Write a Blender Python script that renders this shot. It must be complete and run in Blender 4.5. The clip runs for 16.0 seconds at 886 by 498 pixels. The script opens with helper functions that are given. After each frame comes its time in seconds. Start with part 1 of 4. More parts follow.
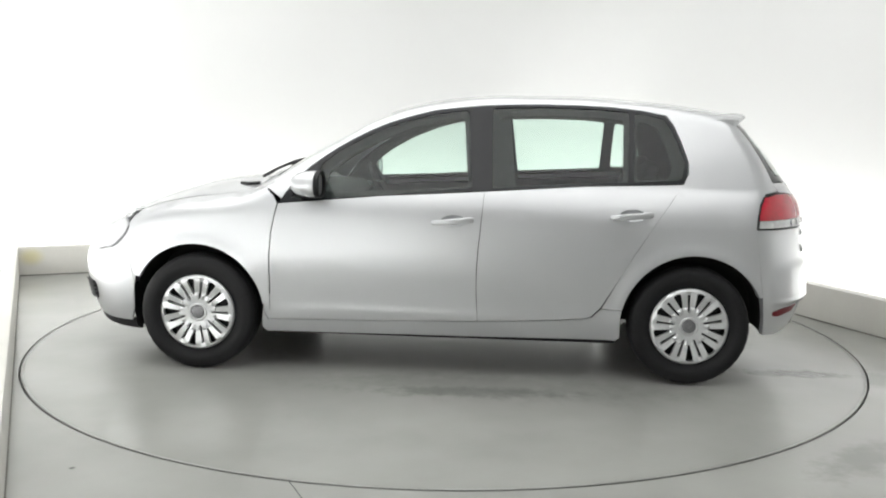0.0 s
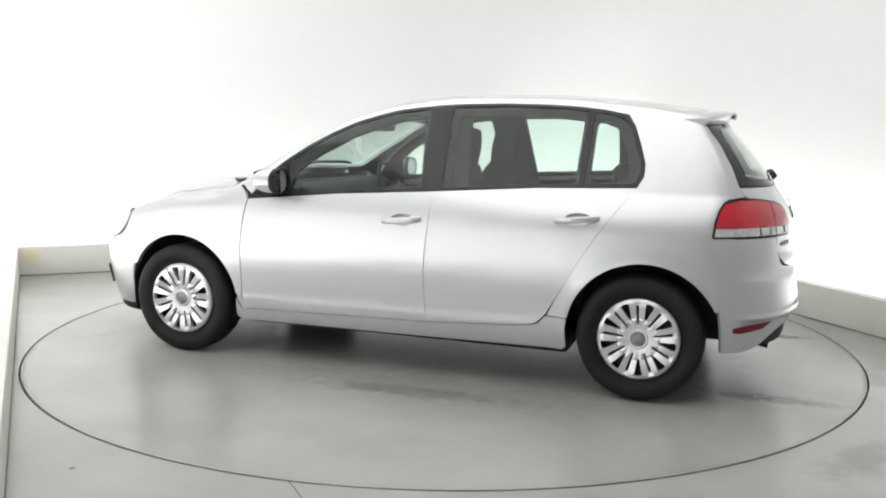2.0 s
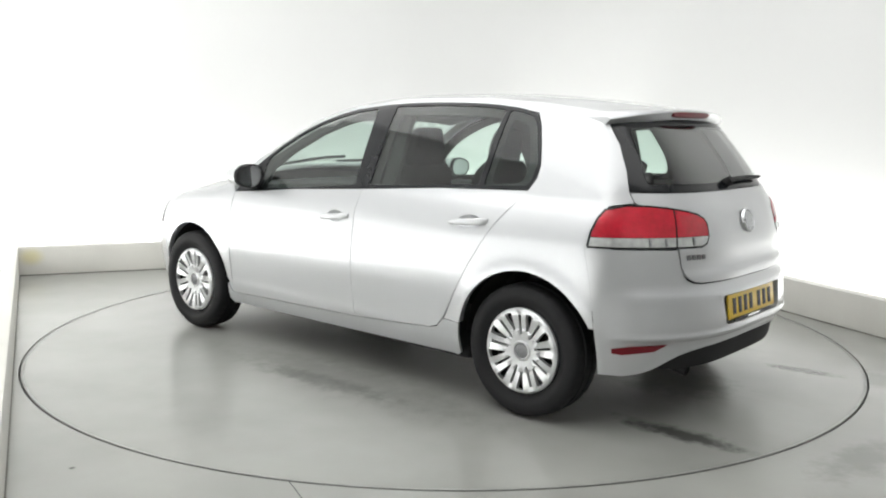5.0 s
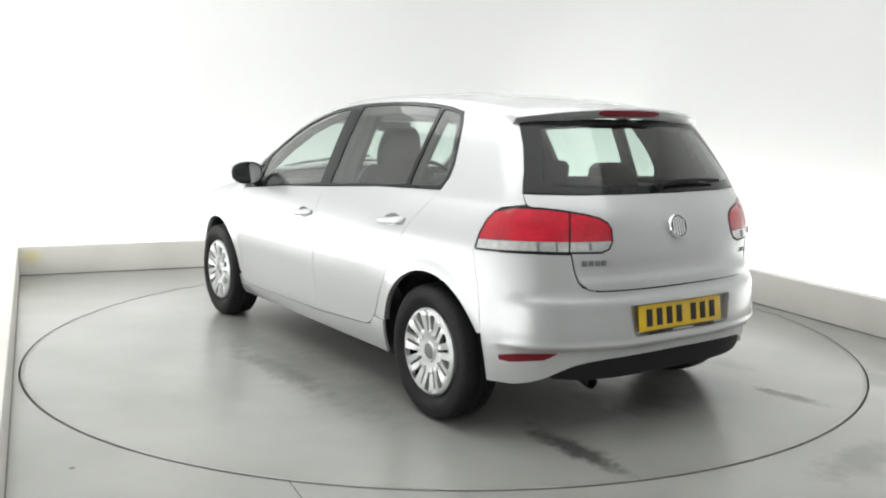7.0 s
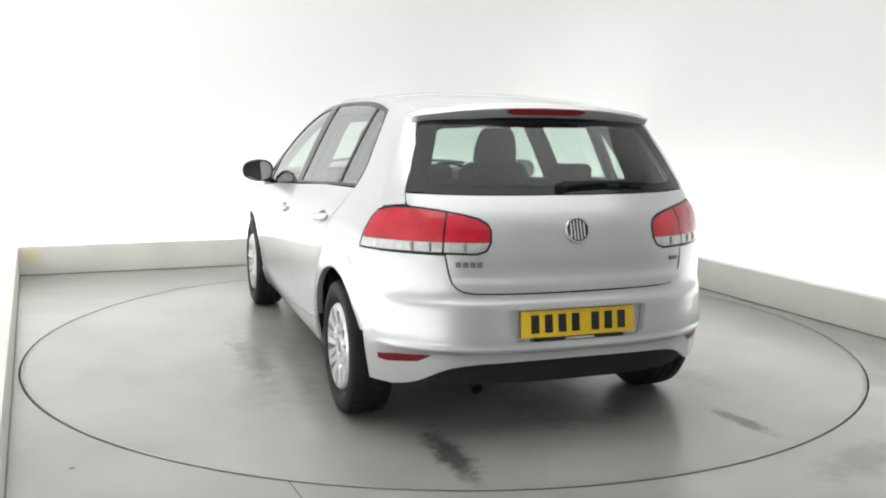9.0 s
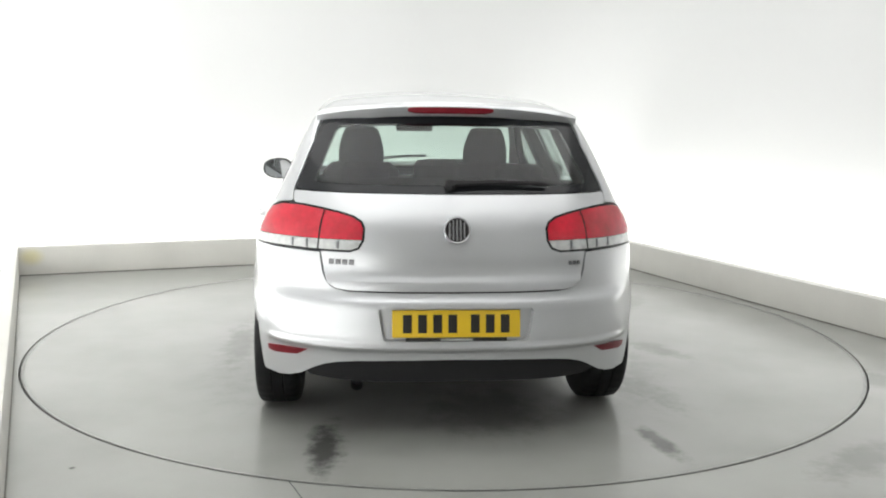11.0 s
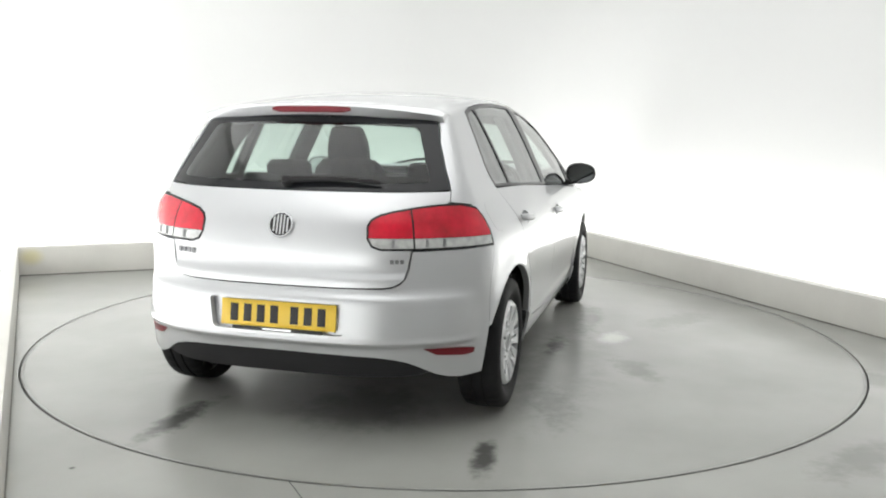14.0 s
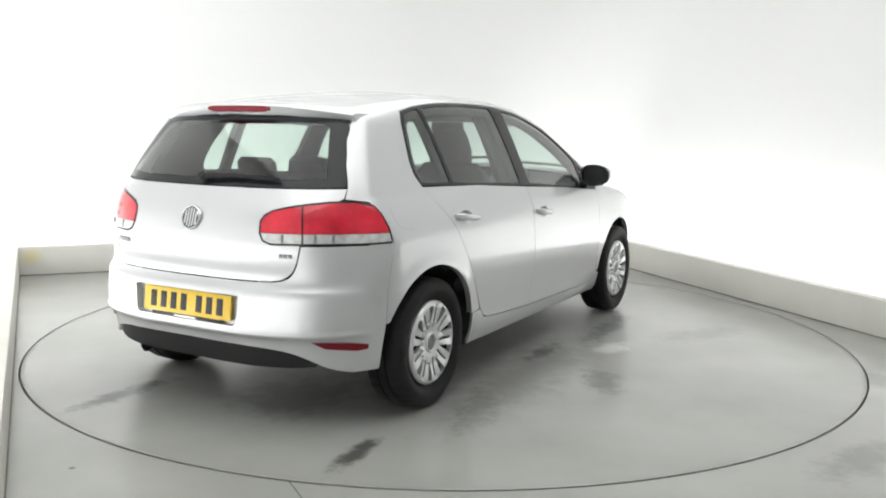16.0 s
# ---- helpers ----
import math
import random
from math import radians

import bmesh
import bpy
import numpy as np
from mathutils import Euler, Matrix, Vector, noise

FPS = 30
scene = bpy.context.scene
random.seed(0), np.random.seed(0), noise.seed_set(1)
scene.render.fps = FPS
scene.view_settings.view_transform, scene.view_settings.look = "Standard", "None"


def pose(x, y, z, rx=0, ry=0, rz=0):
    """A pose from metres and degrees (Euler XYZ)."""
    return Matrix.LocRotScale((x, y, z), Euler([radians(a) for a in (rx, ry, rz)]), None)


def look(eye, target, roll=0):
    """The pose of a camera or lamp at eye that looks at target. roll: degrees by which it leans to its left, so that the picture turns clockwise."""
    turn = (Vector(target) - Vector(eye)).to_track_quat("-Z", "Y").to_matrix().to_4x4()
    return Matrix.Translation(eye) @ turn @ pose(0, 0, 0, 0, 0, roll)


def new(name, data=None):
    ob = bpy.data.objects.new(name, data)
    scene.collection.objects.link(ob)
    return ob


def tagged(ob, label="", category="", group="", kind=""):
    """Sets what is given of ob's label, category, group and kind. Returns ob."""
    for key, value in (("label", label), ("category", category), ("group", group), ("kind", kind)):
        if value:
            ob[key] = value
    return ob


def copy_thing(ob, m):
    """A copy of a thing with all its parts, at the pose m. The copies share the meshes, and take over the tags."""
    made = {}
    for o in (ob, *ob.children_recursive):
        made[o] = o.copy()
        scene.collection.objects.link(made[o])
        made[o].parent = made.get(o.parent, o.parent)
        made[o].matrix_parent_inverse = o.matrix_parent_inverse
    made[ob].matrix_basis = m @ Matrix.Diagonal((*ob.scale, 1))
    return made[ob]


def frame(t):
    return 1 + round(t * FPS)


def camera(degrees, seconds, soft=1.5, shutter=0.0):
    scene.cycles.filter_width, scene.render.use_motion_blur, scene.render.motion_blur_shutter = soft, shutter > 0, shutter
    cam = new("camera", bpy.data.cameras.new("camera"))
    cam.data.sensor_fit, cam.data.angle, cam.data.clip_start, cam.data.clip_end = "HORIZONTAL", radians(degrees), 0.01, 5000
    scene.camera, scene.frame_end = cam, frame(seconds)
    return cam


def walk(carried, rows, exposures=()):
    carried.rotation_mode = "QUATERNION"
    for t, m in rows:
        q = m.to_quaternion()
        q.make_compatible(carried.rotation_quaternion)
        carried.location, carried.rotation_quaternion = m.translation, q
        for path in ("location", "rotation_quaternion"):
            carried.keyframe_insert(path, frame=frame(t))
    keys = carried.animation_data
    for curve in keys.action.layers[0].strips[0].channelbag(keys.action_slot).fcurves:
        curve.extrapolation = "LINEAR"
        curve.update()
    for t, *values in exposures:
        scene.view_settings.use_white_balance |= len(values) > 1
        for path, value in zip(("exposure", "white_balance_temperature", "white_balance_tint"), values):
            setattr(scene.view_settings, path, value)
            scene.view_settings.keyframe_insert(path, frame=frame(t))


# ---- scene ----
cam = camera(53.8, 16.0, soft=2.0)
EYE = (0.0, -5.502, 1.331)
AIM = pose(0, 0, 0, 0, 0, 0.145) @ pose(0, 0, 0, 90 - 8.212, 0, 0) @ pose(0, 0, 0, 0, 0, 0.814)
VIEW = Matrix.Translation(EYE) @ AIM
walk(cam, [(0.0, VIEW), (16.0, VIEW)])


def turn(t):
    """Heading of the turntable in degrees: it slows down a little."""
    return 175.036 - 7.3624 * t + 0.0144 * t * t


# ---- light: a closed white booth with a light ceiling and strips behind the kerb ----
scene.view_settings.exposure = 0.0
world = bpy.data.worlds.new("booth_air")
scene.world = world
world.use_nodes = True
world.node_tree.nodes["Background"].inputs[0].default_value = (0.9, 0.95, 1.0, 1)
world.node_tree.nodes["Background"].inputs[1].default_value = 0.02

ROOM = radians(22.3)          # the booth stands turned to the camera
E1 = Vector((math.cos(ROOM), math.sin(ROOM), 0))     # along the back kerb
E2 = Vector((-math.sin(ROOM), math.cos(ROOM), 0))    # towards the back
KERB_BACK, KERB_RIGHT, KERB_LEFT = 2.99, 2.60, -2.66  # inner faces of the kerb
GAP = 0.55


def room(a, b, z=0.0):
    v = E1 * a + E2 * b
    return Vector((v.x, v.y, z))


def area_lamp(name, where, target, sx, sy, watts, colour=(1, 1, 1)):
    data = bpy.data.lights.new(name, "AREA")
    data.shape, data.size, data.size_y, data.energy, data.color = "RECTANGLE", sx, sy, watts, colour
    ob = new(name, data)
    ob.matrix_world = look(where, target)
    return ob


ceiling_lamp = area_lamp("ceiling_lamp", (-0.3, -0.9, 3.55), (-0.3, -0.9, 0), 5.0, 6.0, 130, (1.0, 1.0, 0.99))
ceiling_lamp.matrix_world = Matrix.Translation((-0.3, -0.9, 3.55)) @ pose(0, 0, 0, 0, 0, 22.3)
for lamp_name, p, q, length, watts in (
    ("trough_lamp", room(-0.0, KERB_BACK + 0.2, 0.06), room(0, KERB_BACK + 0.5, 1.2), 5.6, 45),
    ("trough_lamp", room(KERB_RIGHT + 0.2, 0.4, 0.06), room(KERB_RIGHT + 0.5, 0.4, 1.2), 5.0, 43),
    ("trough_lamp", room(KERB_LEFT - 0.2, -1.2, 0.06), room(KERB_LEFT - 0.5, -1.2, 1.2), 8.4, 152),
):
    lamp = area_lamp(lamp_name, p, q, length, 0.12, watts, (1.0, 1.0, 0.985))
    side = E1 if abs((q - p).dot(E1)) < 0.01 else E2
    z_axis = -(q - p).normalized()
    x_axis = side.copy()
    y_axis = z_axis.cross(x_axis).normalized()
    m = Matrix((x_axis, y_axis, z_axis)).transposed().to_4x4()
    lamp.matrix_world = Matrix.Translation(p) @ m


# ---- materials ----
def material(name, base, rough=0.5, metal=0.0, coat=0.0, grain=0.0, grain_scale=40.0, bump=0.0, spec=0.5, wear=0.0, wear_scale=3.0):
    """Principled surface with two scales of variation and fine relief."""
    m = bpy.data.materials.new(name)
    m.use_nodes = True
    nt = m.node_tree
    b = nt.nodes["Principled BSDF"]
    b.inputs["Base Color"].default_value = (*base, 1)
    b.inputs["Roughness"].default_value = rough
    b.inputs["Metallic"].default_value = metal
    b.inputs["Coat Weight"].default_value = coat
    b.inputs["Coat Roughness"].default_value = 0.04
    b.inputs["Specular IOR Level"].default_value = spec
    if grain or wear or bump:
        co = nt.nodes.new("ShaderNodeTexCoord")
        n1 = nt.nodes.new("ShaderNodeTexNoise")
        n1.inputs["Scale"].default_value, n1.inputs["Detail"].default_value = grain_scale, 4
        n2 = nt.nodes.new("ShaderNodeTexNoise")
        n2.inputs["Scale"].default_value, n2.inputs["Detail"].default_value = wear_scale, 5
        nt.links.new(co.outputs["Object"], n1.inputs["Vector"])
        nt.links.new(co.outputs["Object"], n2.inputs["Vector"])
        sums = nt.nodes.new("ShaderNodeMath")
        sums.operation = "MULTIPLY_ADD"
        nt.links.new(n1.outputs["Fac"], sums.inputs[0])
        sums.inputs[1].default_value = grain * 2
        k = nt.nodes.new("ShaderNodeMath")
        k.operation = "MULTIPLY_ADD"
        nt.links.new(n2.outputs["Fac"], k.inputs[0])
        k.inputs[1].default_value, k.inputs[2].default_value = wear * 2, 1 - grain - wear
        nt.links.new(k.outputs[0], sums.inputs[2])
        mix = nt.nodes.new("ShaderNodeVectorMath")
        mix.operation = "SCALE"
        mix.inputs[0].default_value = base
        nt.links.new(sums.outputs[0], mix.inputs["Scale"])
        nt.links.new(mix.outputs[0], b.inputs["Base Color"])
        if bump:
            bp = nt.nodes.new("ShaderNodeBump")
            bp.inputs["Strength"].default_value, bp.inputs["Distance"].default_value = bump, 0.002
            nt.links.new(n1.outputs["Fac"], bp.inputs["Height"])
            nt.links.new(bp.outputs[0], b.inputs["Normal"])
    return m


def glass(name, tint, gloss=1.0):
    """Thin tinted pane: clear transmission and a Fresnel reflection."""
    m = bpy.data.materials.new(name)
    m.use_nodes = True
    nt = m.node_tree
    nt.nodes.remove(nt.nodes["Principled BSDF"])
    out = nt.nodes["Material Output"]
    tr, gl, fr, mx, pw, fac = (nt.nodes.new("ShaderNode" + k) for k in ("BsdfTransparent", "BsdfGlossy", "LayerWeight", "MixShader", "Math", "Math"))
    tr.inputs[0].default_value = (*tint, 1)
    gl.inputs["Roughness"].default_value = 0.02
    gl.inputs[0].default_value = (gloss, gloss, gloss, 1)
    fr.inputs["Blend"].default_value = 0.5
    pw.operation, fac.operation = "POWER", "MULTIPLY_ADD"
    nt.links.new(fr.outputs["Facing"], pw.inputs[0])
    pw.inputs[1].default_value = 3.0
    nt.links.new(pw.outputs[0], fac.inputs[0])
    fac.inputs[1].default_value, fac.inputs[2].default_value = 0.95, 0.034
    nt.links.new(fac.outputs[0], mx.inputs[0])
    nt.links.new(tr.outputs[0], mx.inputs[1])
    nt.links.new(gl.outputs[0], mx.inputs[2])
    nt.links.new(mx.outputs[0], out.inputs[0])
    return m


M = {
    "paint": material("silver_paint", (0.58, 0.59, 0.605), 0.38, 0.66, 1.0, 0.03, 900, 0.0),
    "black": material("gloss_black_trim", (0.013, 0.014, 0.016), 0.12, 0, 0.0, 0.1, 30, 0, 0.35),
    "rim": material("worn_rim_metal", (0.27, 0.275, 0.26), 0.4, 0.2, 0, 0.15, 40, 0, 0.5, 0.3, 4),
    "joint": material("dirty_joint", (0.13, 0.125, 0.11), 0.8, 0, 0, 0.2, 60, 0.2, 0.3, 0.4, 3),
    "badge": material("grey_badge", (0.21, 0.21, 0.22), 0.35, 0.5, 0, 0.5, 110),
    "plastic": material("black_plastic", (0.015, 0.015, 0.016), 0.65, 0, 0, 0.15, 200, 0.2, 0.25),
    "rubber": material("tyre_rubber", (0.014, 0.014, 0.015), 0.6, 0, 0, 0.2, 60, 0.2, 0.2),
    "hubcap": material("silver_hubcap", (0.68, 0.69, 0.70), 0.3, 0.6, 0.5, 0.04, 120),
    "steel": material("dark_steel", (0.03, 0.03, 0.032), 0.5, 0.6, 0, 0.1, 50),
    "chrome": material("chrome", (0.75, 0.76, 0.78), 0.12, 1.0),
    "fabric": material("dark_seat_fabric", (0.017, 0.018, 0.02), 0.9, 0, 0, 0.2, 300, 0.4, 0.2),
    "trim": material("grey_interior_trim", (0.024, 0.025, 0.026), 0.8, 0, 0, 0.1, 150, 0.2, 0.3),
    "lining": material("pale_roof_lining", (0.22, 0.22, 0.215), 0.9, 0, 0, 0.06, 200, 0.2, 0.2),
    "red": material("red_lens", (0.56, 0.007, 0.028), 0.12, 0, 0.6, 0.2, 44, 0, 0.5, 0.6, 8),
    "darkred": material("dark_red_lens", (0.17, 0.006, 0.014), 0.3, 0, 0.1, 0.2, 30, 0, 0.3),
    "clear": material("frosted_clear_lens", (0.60, 0.61, 0.60), 0.14, 0.4, 1.0, 0.45, 34),
    "lampglass": material("headlamp_glass", (0.66, 0.67, 0.68), 0.12, 0.3, 1.0, 0.3, 16),
    "yellow": material("yellow_plate", (0.80, 0.53, 0.02), 0.4, 0, 0.3, 0.03, 200),
    "ink": material("black_ink", (0.012, 0.011, 0.01), 0.5),
    "wall": material("white_wall_paint", (0.78, 0.785, 0.78), 0.7, 0, 0, 0.01, 60, 0.05, 0.3, 0.02, 0.8),
    "panel_grey": material("mid_grey_reflection_panel", (0.36, 0.36, 0.35), 0.7, 0, 0, 0.04, 60, 0.05, 0.3, 0.1, 0.8),
    "kerb": material("off_white_kerb_paint", (0.66, 0.65, 0.61), 0.6, 0, 0, 0.03, 90, 0.15, 0.3, 0.13, 2.5),
    "glass": glass("tinted_side_glass", (0.80, 0.90, 0.85)),
    "rearglass": glass("tinted_rear_glass", (0.70, 0.80, 0.75)),
    "mirror": material("mirror_glass", (0.42, 0.44, 0.45), 0.02, 1.0),
}


def floor_material(name, base, marks):
    """Grey floor coating: soft gloss, faint mottling, scuffs, and the marks given as (x, y, length, width, turn, depth)."""
    m = material(name, base, 0.26, 0, 0, 0.04, 140, 0.0, 0.5, 0.30, 1.1)
    nt = m.node_tree
    b = nt.nodes["Principled BSDF"]
    co = nt.nodes.new("ShaderNodeTexCoord")
    col = b.inputs["Base Color"].links[0].from_socket
    edge_noise = nt.nodes.new("ShaderNodeTexNoise")
    edge_noise.inputs["Scale"].default_value, edge_noise.inputs["Detail"].default_value, edge_noise.inputs["Roughness"].default_value = 9.0, 6, 0.7
    nt.links.new(co.outputs["Object"], edge_noise.inputs["Vector"])
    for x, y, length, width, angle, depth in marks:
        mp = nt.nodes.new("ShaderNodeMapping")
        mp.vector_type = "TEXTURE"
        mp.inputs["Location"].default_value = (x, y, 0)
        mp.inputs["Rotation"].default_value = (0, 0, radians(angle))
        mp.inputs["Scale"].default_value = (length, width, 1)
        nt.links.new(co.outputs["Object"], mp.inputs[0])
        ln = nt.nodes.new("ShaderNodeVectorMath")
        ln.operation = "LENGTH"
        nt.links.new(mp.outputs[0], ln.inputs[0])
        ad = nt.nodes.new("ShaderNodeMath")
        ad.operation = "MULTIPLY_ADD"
        nt.links.new(edge_noise.outputs["Fac"], ad.inputs[0])
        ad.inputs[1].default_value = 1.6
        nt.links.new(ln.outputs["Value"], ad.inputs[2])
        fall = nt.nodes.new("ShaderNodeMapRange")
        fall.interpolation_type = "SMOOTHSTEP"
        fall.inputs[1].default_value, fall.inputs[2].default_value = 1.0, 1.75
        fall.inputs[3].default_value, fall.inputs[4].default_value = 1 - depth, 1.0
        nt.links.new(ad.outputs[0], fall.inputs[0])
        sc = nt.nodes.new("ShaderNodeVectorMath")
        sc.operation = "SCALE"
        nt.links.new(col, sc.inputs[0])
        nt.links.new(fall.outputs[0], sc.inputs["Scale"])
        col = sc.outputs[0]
    nt.links.new(col, b.inputs["Base Color"])
    return m


# ---- the booth ----
def mesh_object(name, verts, faces, mat, parent=None, smooth=False, label="", normals=None):
    me = bpy.data.meshes.new(name)
    me.from_pydata([tuple(v) for v in verts], [], [tuple(f) for f in faces])
    me.materials.append(mat)
    if smooth or normals is not None:
        me.shade_smooth()
    me.validate()
    if normals is not None:
        me.normals_split_custom_set_from_vertices([tuple(n) for n in normals])
    ob = new(name, me)
    ob.parent = parent
    if label:
        ob["label"] = label
    return ob


def part(name, bm, mat, parent, label="", smooth=True):
    me = bpy.data.meshes.new(name)
    bmesh.ops.recalc_face_normals(bm, faces=bm.faces)
    bm.to_mesh(me)
    bm.free()
    me.materials.append(mat)
    if smooth:
        me.shade_smooth()
        me.set_sharp_from_angle(angle=radians(38))
    ob = new(name, me)
    ob.parent = parent
    if label:
        ob["label"] = label
    return ob


def box(bm, lo, hi, bevel=0.0, matrix=None):
    c = [(a + b) / 2 for a, b in zip(lo, hi)]
    s = [abs(b - a) for a, b in zip(lo, hi)]
    made = bmesh.ops.create_cube(bm, size=1, matrix=Matrix.Translation(c) @ Matrix.Diagonal((*s, 1)))
    vs = made["verts"]
    if bevel:
        es = list({e for v in vs for e in v.link_edges})
        r = bmesh.ops.bevel(bm, geom=es, offset=bevel, segments=2, profile=0.6, affect="EDGES")
        vs = list({v for v in vs if v.is_valid} | set(r["verts"]))
    if matrix is not None:
        bmesh.ops.transform(bm, matrix=matrix, verts=vs)
    return vs


RING = 2.463
SLIT = 0.011
ROOM_TURN = pose(0, 0, 0, 0, 0, 22.3)

# floor outside the turntable: one sheet with a round hole
hole = [(math.cos(i * math.tau / 192) * (RING + SLIT), math.sin(i * math.tau / 192) * (RING + SLIT)) for i in range(192)]
outer = []
for i in range(192):
    c, s = math.cos(i * math.tau / 192), math.sin(i * math.tau / 192)
    k = 9.0 / max(abs(c), abs(s))
    outer.append((c * k, s * k))
fv = [(x, y, 0) for x, y in hole] + [(x, y, 0) for x, y in outer] + [(x, y, -0.04) for x, y in hole]
ff = [(i, 192 + i, 192 + (i + 1) % 192, (i + 1) % 192) for i in range(192)]
ff += [(i, (i + 1) % 192, 384 + (i + 1) % 192, 384 + i) for i in range(192)]
floor_ob = mesh_object("floor", fv, ff, floor_material("grey_floor_coating", (0.318, 0.32, 0.302), [(1.72, -2.1, 0.45, 0.16, 40, 0.30), (2.3, -0.9, 0.5, 0.2, -60, 0.22), (-1.42, -2.31, 0.016, 0.016, 0, 0.7)]))
tagged(floor_ob, "grey coated floor with faint scuffs around the turntable", "floor", kind="structure")
pit = mesh_object("turntable_pit", [(math.cos(i * math.tau / 64) * 2.6, math.sin(i * math.tau / 64) * 2.6, -0.04) for i in range(64)], [tuple(range(64))], M["steel"])
tagged(pit, "dark pit under the turntable's rim", "pit", kind="structure")

# hairline joint running away from the rim
cr = bmesh.new()
prev = None
for i in range(9):
    a = i / 8
    x, y = -0.57 + 0.26 * a - 0.05 * a * a, -2.405 - 0.5 * a
    l = cr.verts.new((x - 0.0022, y, 0.0006)), cr.verts.new((x + 0.0022, y, 0.0006))
    if prev:
        cr.faces.new((prev[0], prev[1], l[1], l[0]))
    prev = l
tagged(part("floor_joint", cr, M["steel"], None), "thin dark hairline joint in the grey floor", "joint", kind="structure")

# a yellowish stain on the kerb near its corner
nt = M["kerb"].node_tree
pb = nt.nodes["Principled BSDF"]
src = pb.inputs["Base Color"].links[0].from_socket
co, mp, ln, fall, mx = (nt.nodes.new("ShaderNode" + k) for k in ("TexCoord", "Mapping", "VectorMath", "MapRange", "Mix"))
mp.vector_type = "TEXTURE"
mp.inputs["Location"].default_value, mp.inputs["Scale"].default_value = (-3.50, 1.78, 0.16), (0.13, 0.13, 0.10)
ln.operation = "LENGTH"
fall.interpolation_type = "SMOOTHSTEP"
fall.inputs[1].default_value, fall.inputs[2].default_value, fall.inputs[3].default_value, fall.inputs[4].default_value = 0.2, 1.0, 0.7, 0.0
mx.data_type = "RGBA"
nt.links.new(co.outputs["Object"], mp.inputs[0])
nt.links.new(mp.outputs[0], ln.inputs[0])
nt.links.new(ln.outputs["Value"], fall.inputs[0])
nt.links.new(fall.outputs[0], mx.inputs[0])
nt.links.new(src, mx.inputs[6])
mx.inputs[7].default_value = (0.68, 0.62, 0.34, 1)
nt.links.new(mx.outputs[2], pb.inputs["Base Color"])

# kerbs round the floor
def kerb(name, a0, a1, b0, b1, label, m=ROOM_TURN):
    bm = bmesh.new()
    box(bm, (a0, b0, -0.02), (a1, b1, 0.245), 0.006, m)
    ob = part(name, bm, M["kerb"], None)
    bm = bmesh.new()
    box(bm, (a0 - .005, b0 - .005, -0.01), (a1 + .005, b1 + .005, 0.007), 0.002, m)
    part("foot_joint", bm, M["joint"], ob, "dirty grey joint along the kerb's foot")
    return tagged(ob, label, "kerb", kind="structure")


kerb("kerb_back", KERB_LEFT - 0.10, KERB_RIGHT + 0.10, KERB_BACK, KERB_BACK + 0.10, "low off-white painted kerb in front of the back wall")
kerb("kerb_right", KERB_RIGHT, KERB_RIGHT + 0.10, -6.5, KERB_BACK - 0.003, "low off-white painted kerb with scuffs along its foot")
LEFT_TURN = ROOM_TURN @ Matrix.Translation((KERB_LEFT, KERB_BACK, 0)) @ pose(0, 0, 0, 0, 0, 3.0) @ Matrix.Translation((-KERB_LEFT, -KERB_BACK, 0))
kerb("kerb_left", KERB_LEFT - 0.10, KERB_LEFT, -2.6, KERB_BACK - 0.003, "low off-white painted kerb end beside the floor", LEFT_TURN)

# cove walls: back and sides with round corners, one thick sheet
def wall_loop(g, r, n=14):
    a0, a1, b0, b1 = KERB_LEFT - g, KERB_RIGHT + g, -6.55 - g, KERB_BACK + g
    pts = []
    for ca, cb, start in ((a1 - r, b1 - r, 0), (a0 + r, b1 - r, 90), (a0 + r, b0 + r, 180), (a1 - r, b0 + r, 270)):
        for i in range(n + 1):
            th = radians(start + 90 * i / n)
            pts.append((ca + r * math.cos(th), cb + r * math.sin(th)))
    return pts


inner, outer_w = wall_loop(GAP, 0.9), wall_loop(GAP + 0.15, 1.05)
n = len(inner)
wv = [room(a, b, 0) for a, b in inner] + [room(a, b, 3.7) for a, b in inner] + [room(a, b, 0) for a, b in outer_w] + [room(a, b, 3.7) for a, b in outer_w]
wf = []
for i in range(n):
    j = (i + 1) % n
    wf += [(j, i, n + i, n + j), (2 * n + i, 2 * n + j, 3 * n + j, 3 * n + i), (n + i, 3 * n + i, 3 * n + j, n + j)]
walls = mesh_object("wall_cove", wv, wf, M["wall"], smooth=True)
walls.data.set_sharp_from_angle(angle=radians(40))
tagged(walls, "plain white painted booth wall with rounded corners", "wall", kind="structure")
# added out of view behind the camera: gives the paint something darker to reflect
fr = bmesh.new()
box(fr, (0, -.05, 0), (3.1, .05, 3.69), 0, Matrix.Translation((-1.1, -5.78, 0)) @ pose(0, 0, 0, 0, 0, -22.7))
tagged(part("reflection_panel", fr, M["panel_grey"], None, smooth=False), "unseen mid-grey panel behind the camera, added to darken the car's reflections", "wall", kind="structure")
cl = bmesh.new()
box(cl, (-4, -8.5, 3.7), (4, 4.5, 3.8), 0, ROOM_TURN)
tagged(part("ceiling", cl, M["wall"], None), "plain white ceiling above the booth", "ceiling", kind="structure")

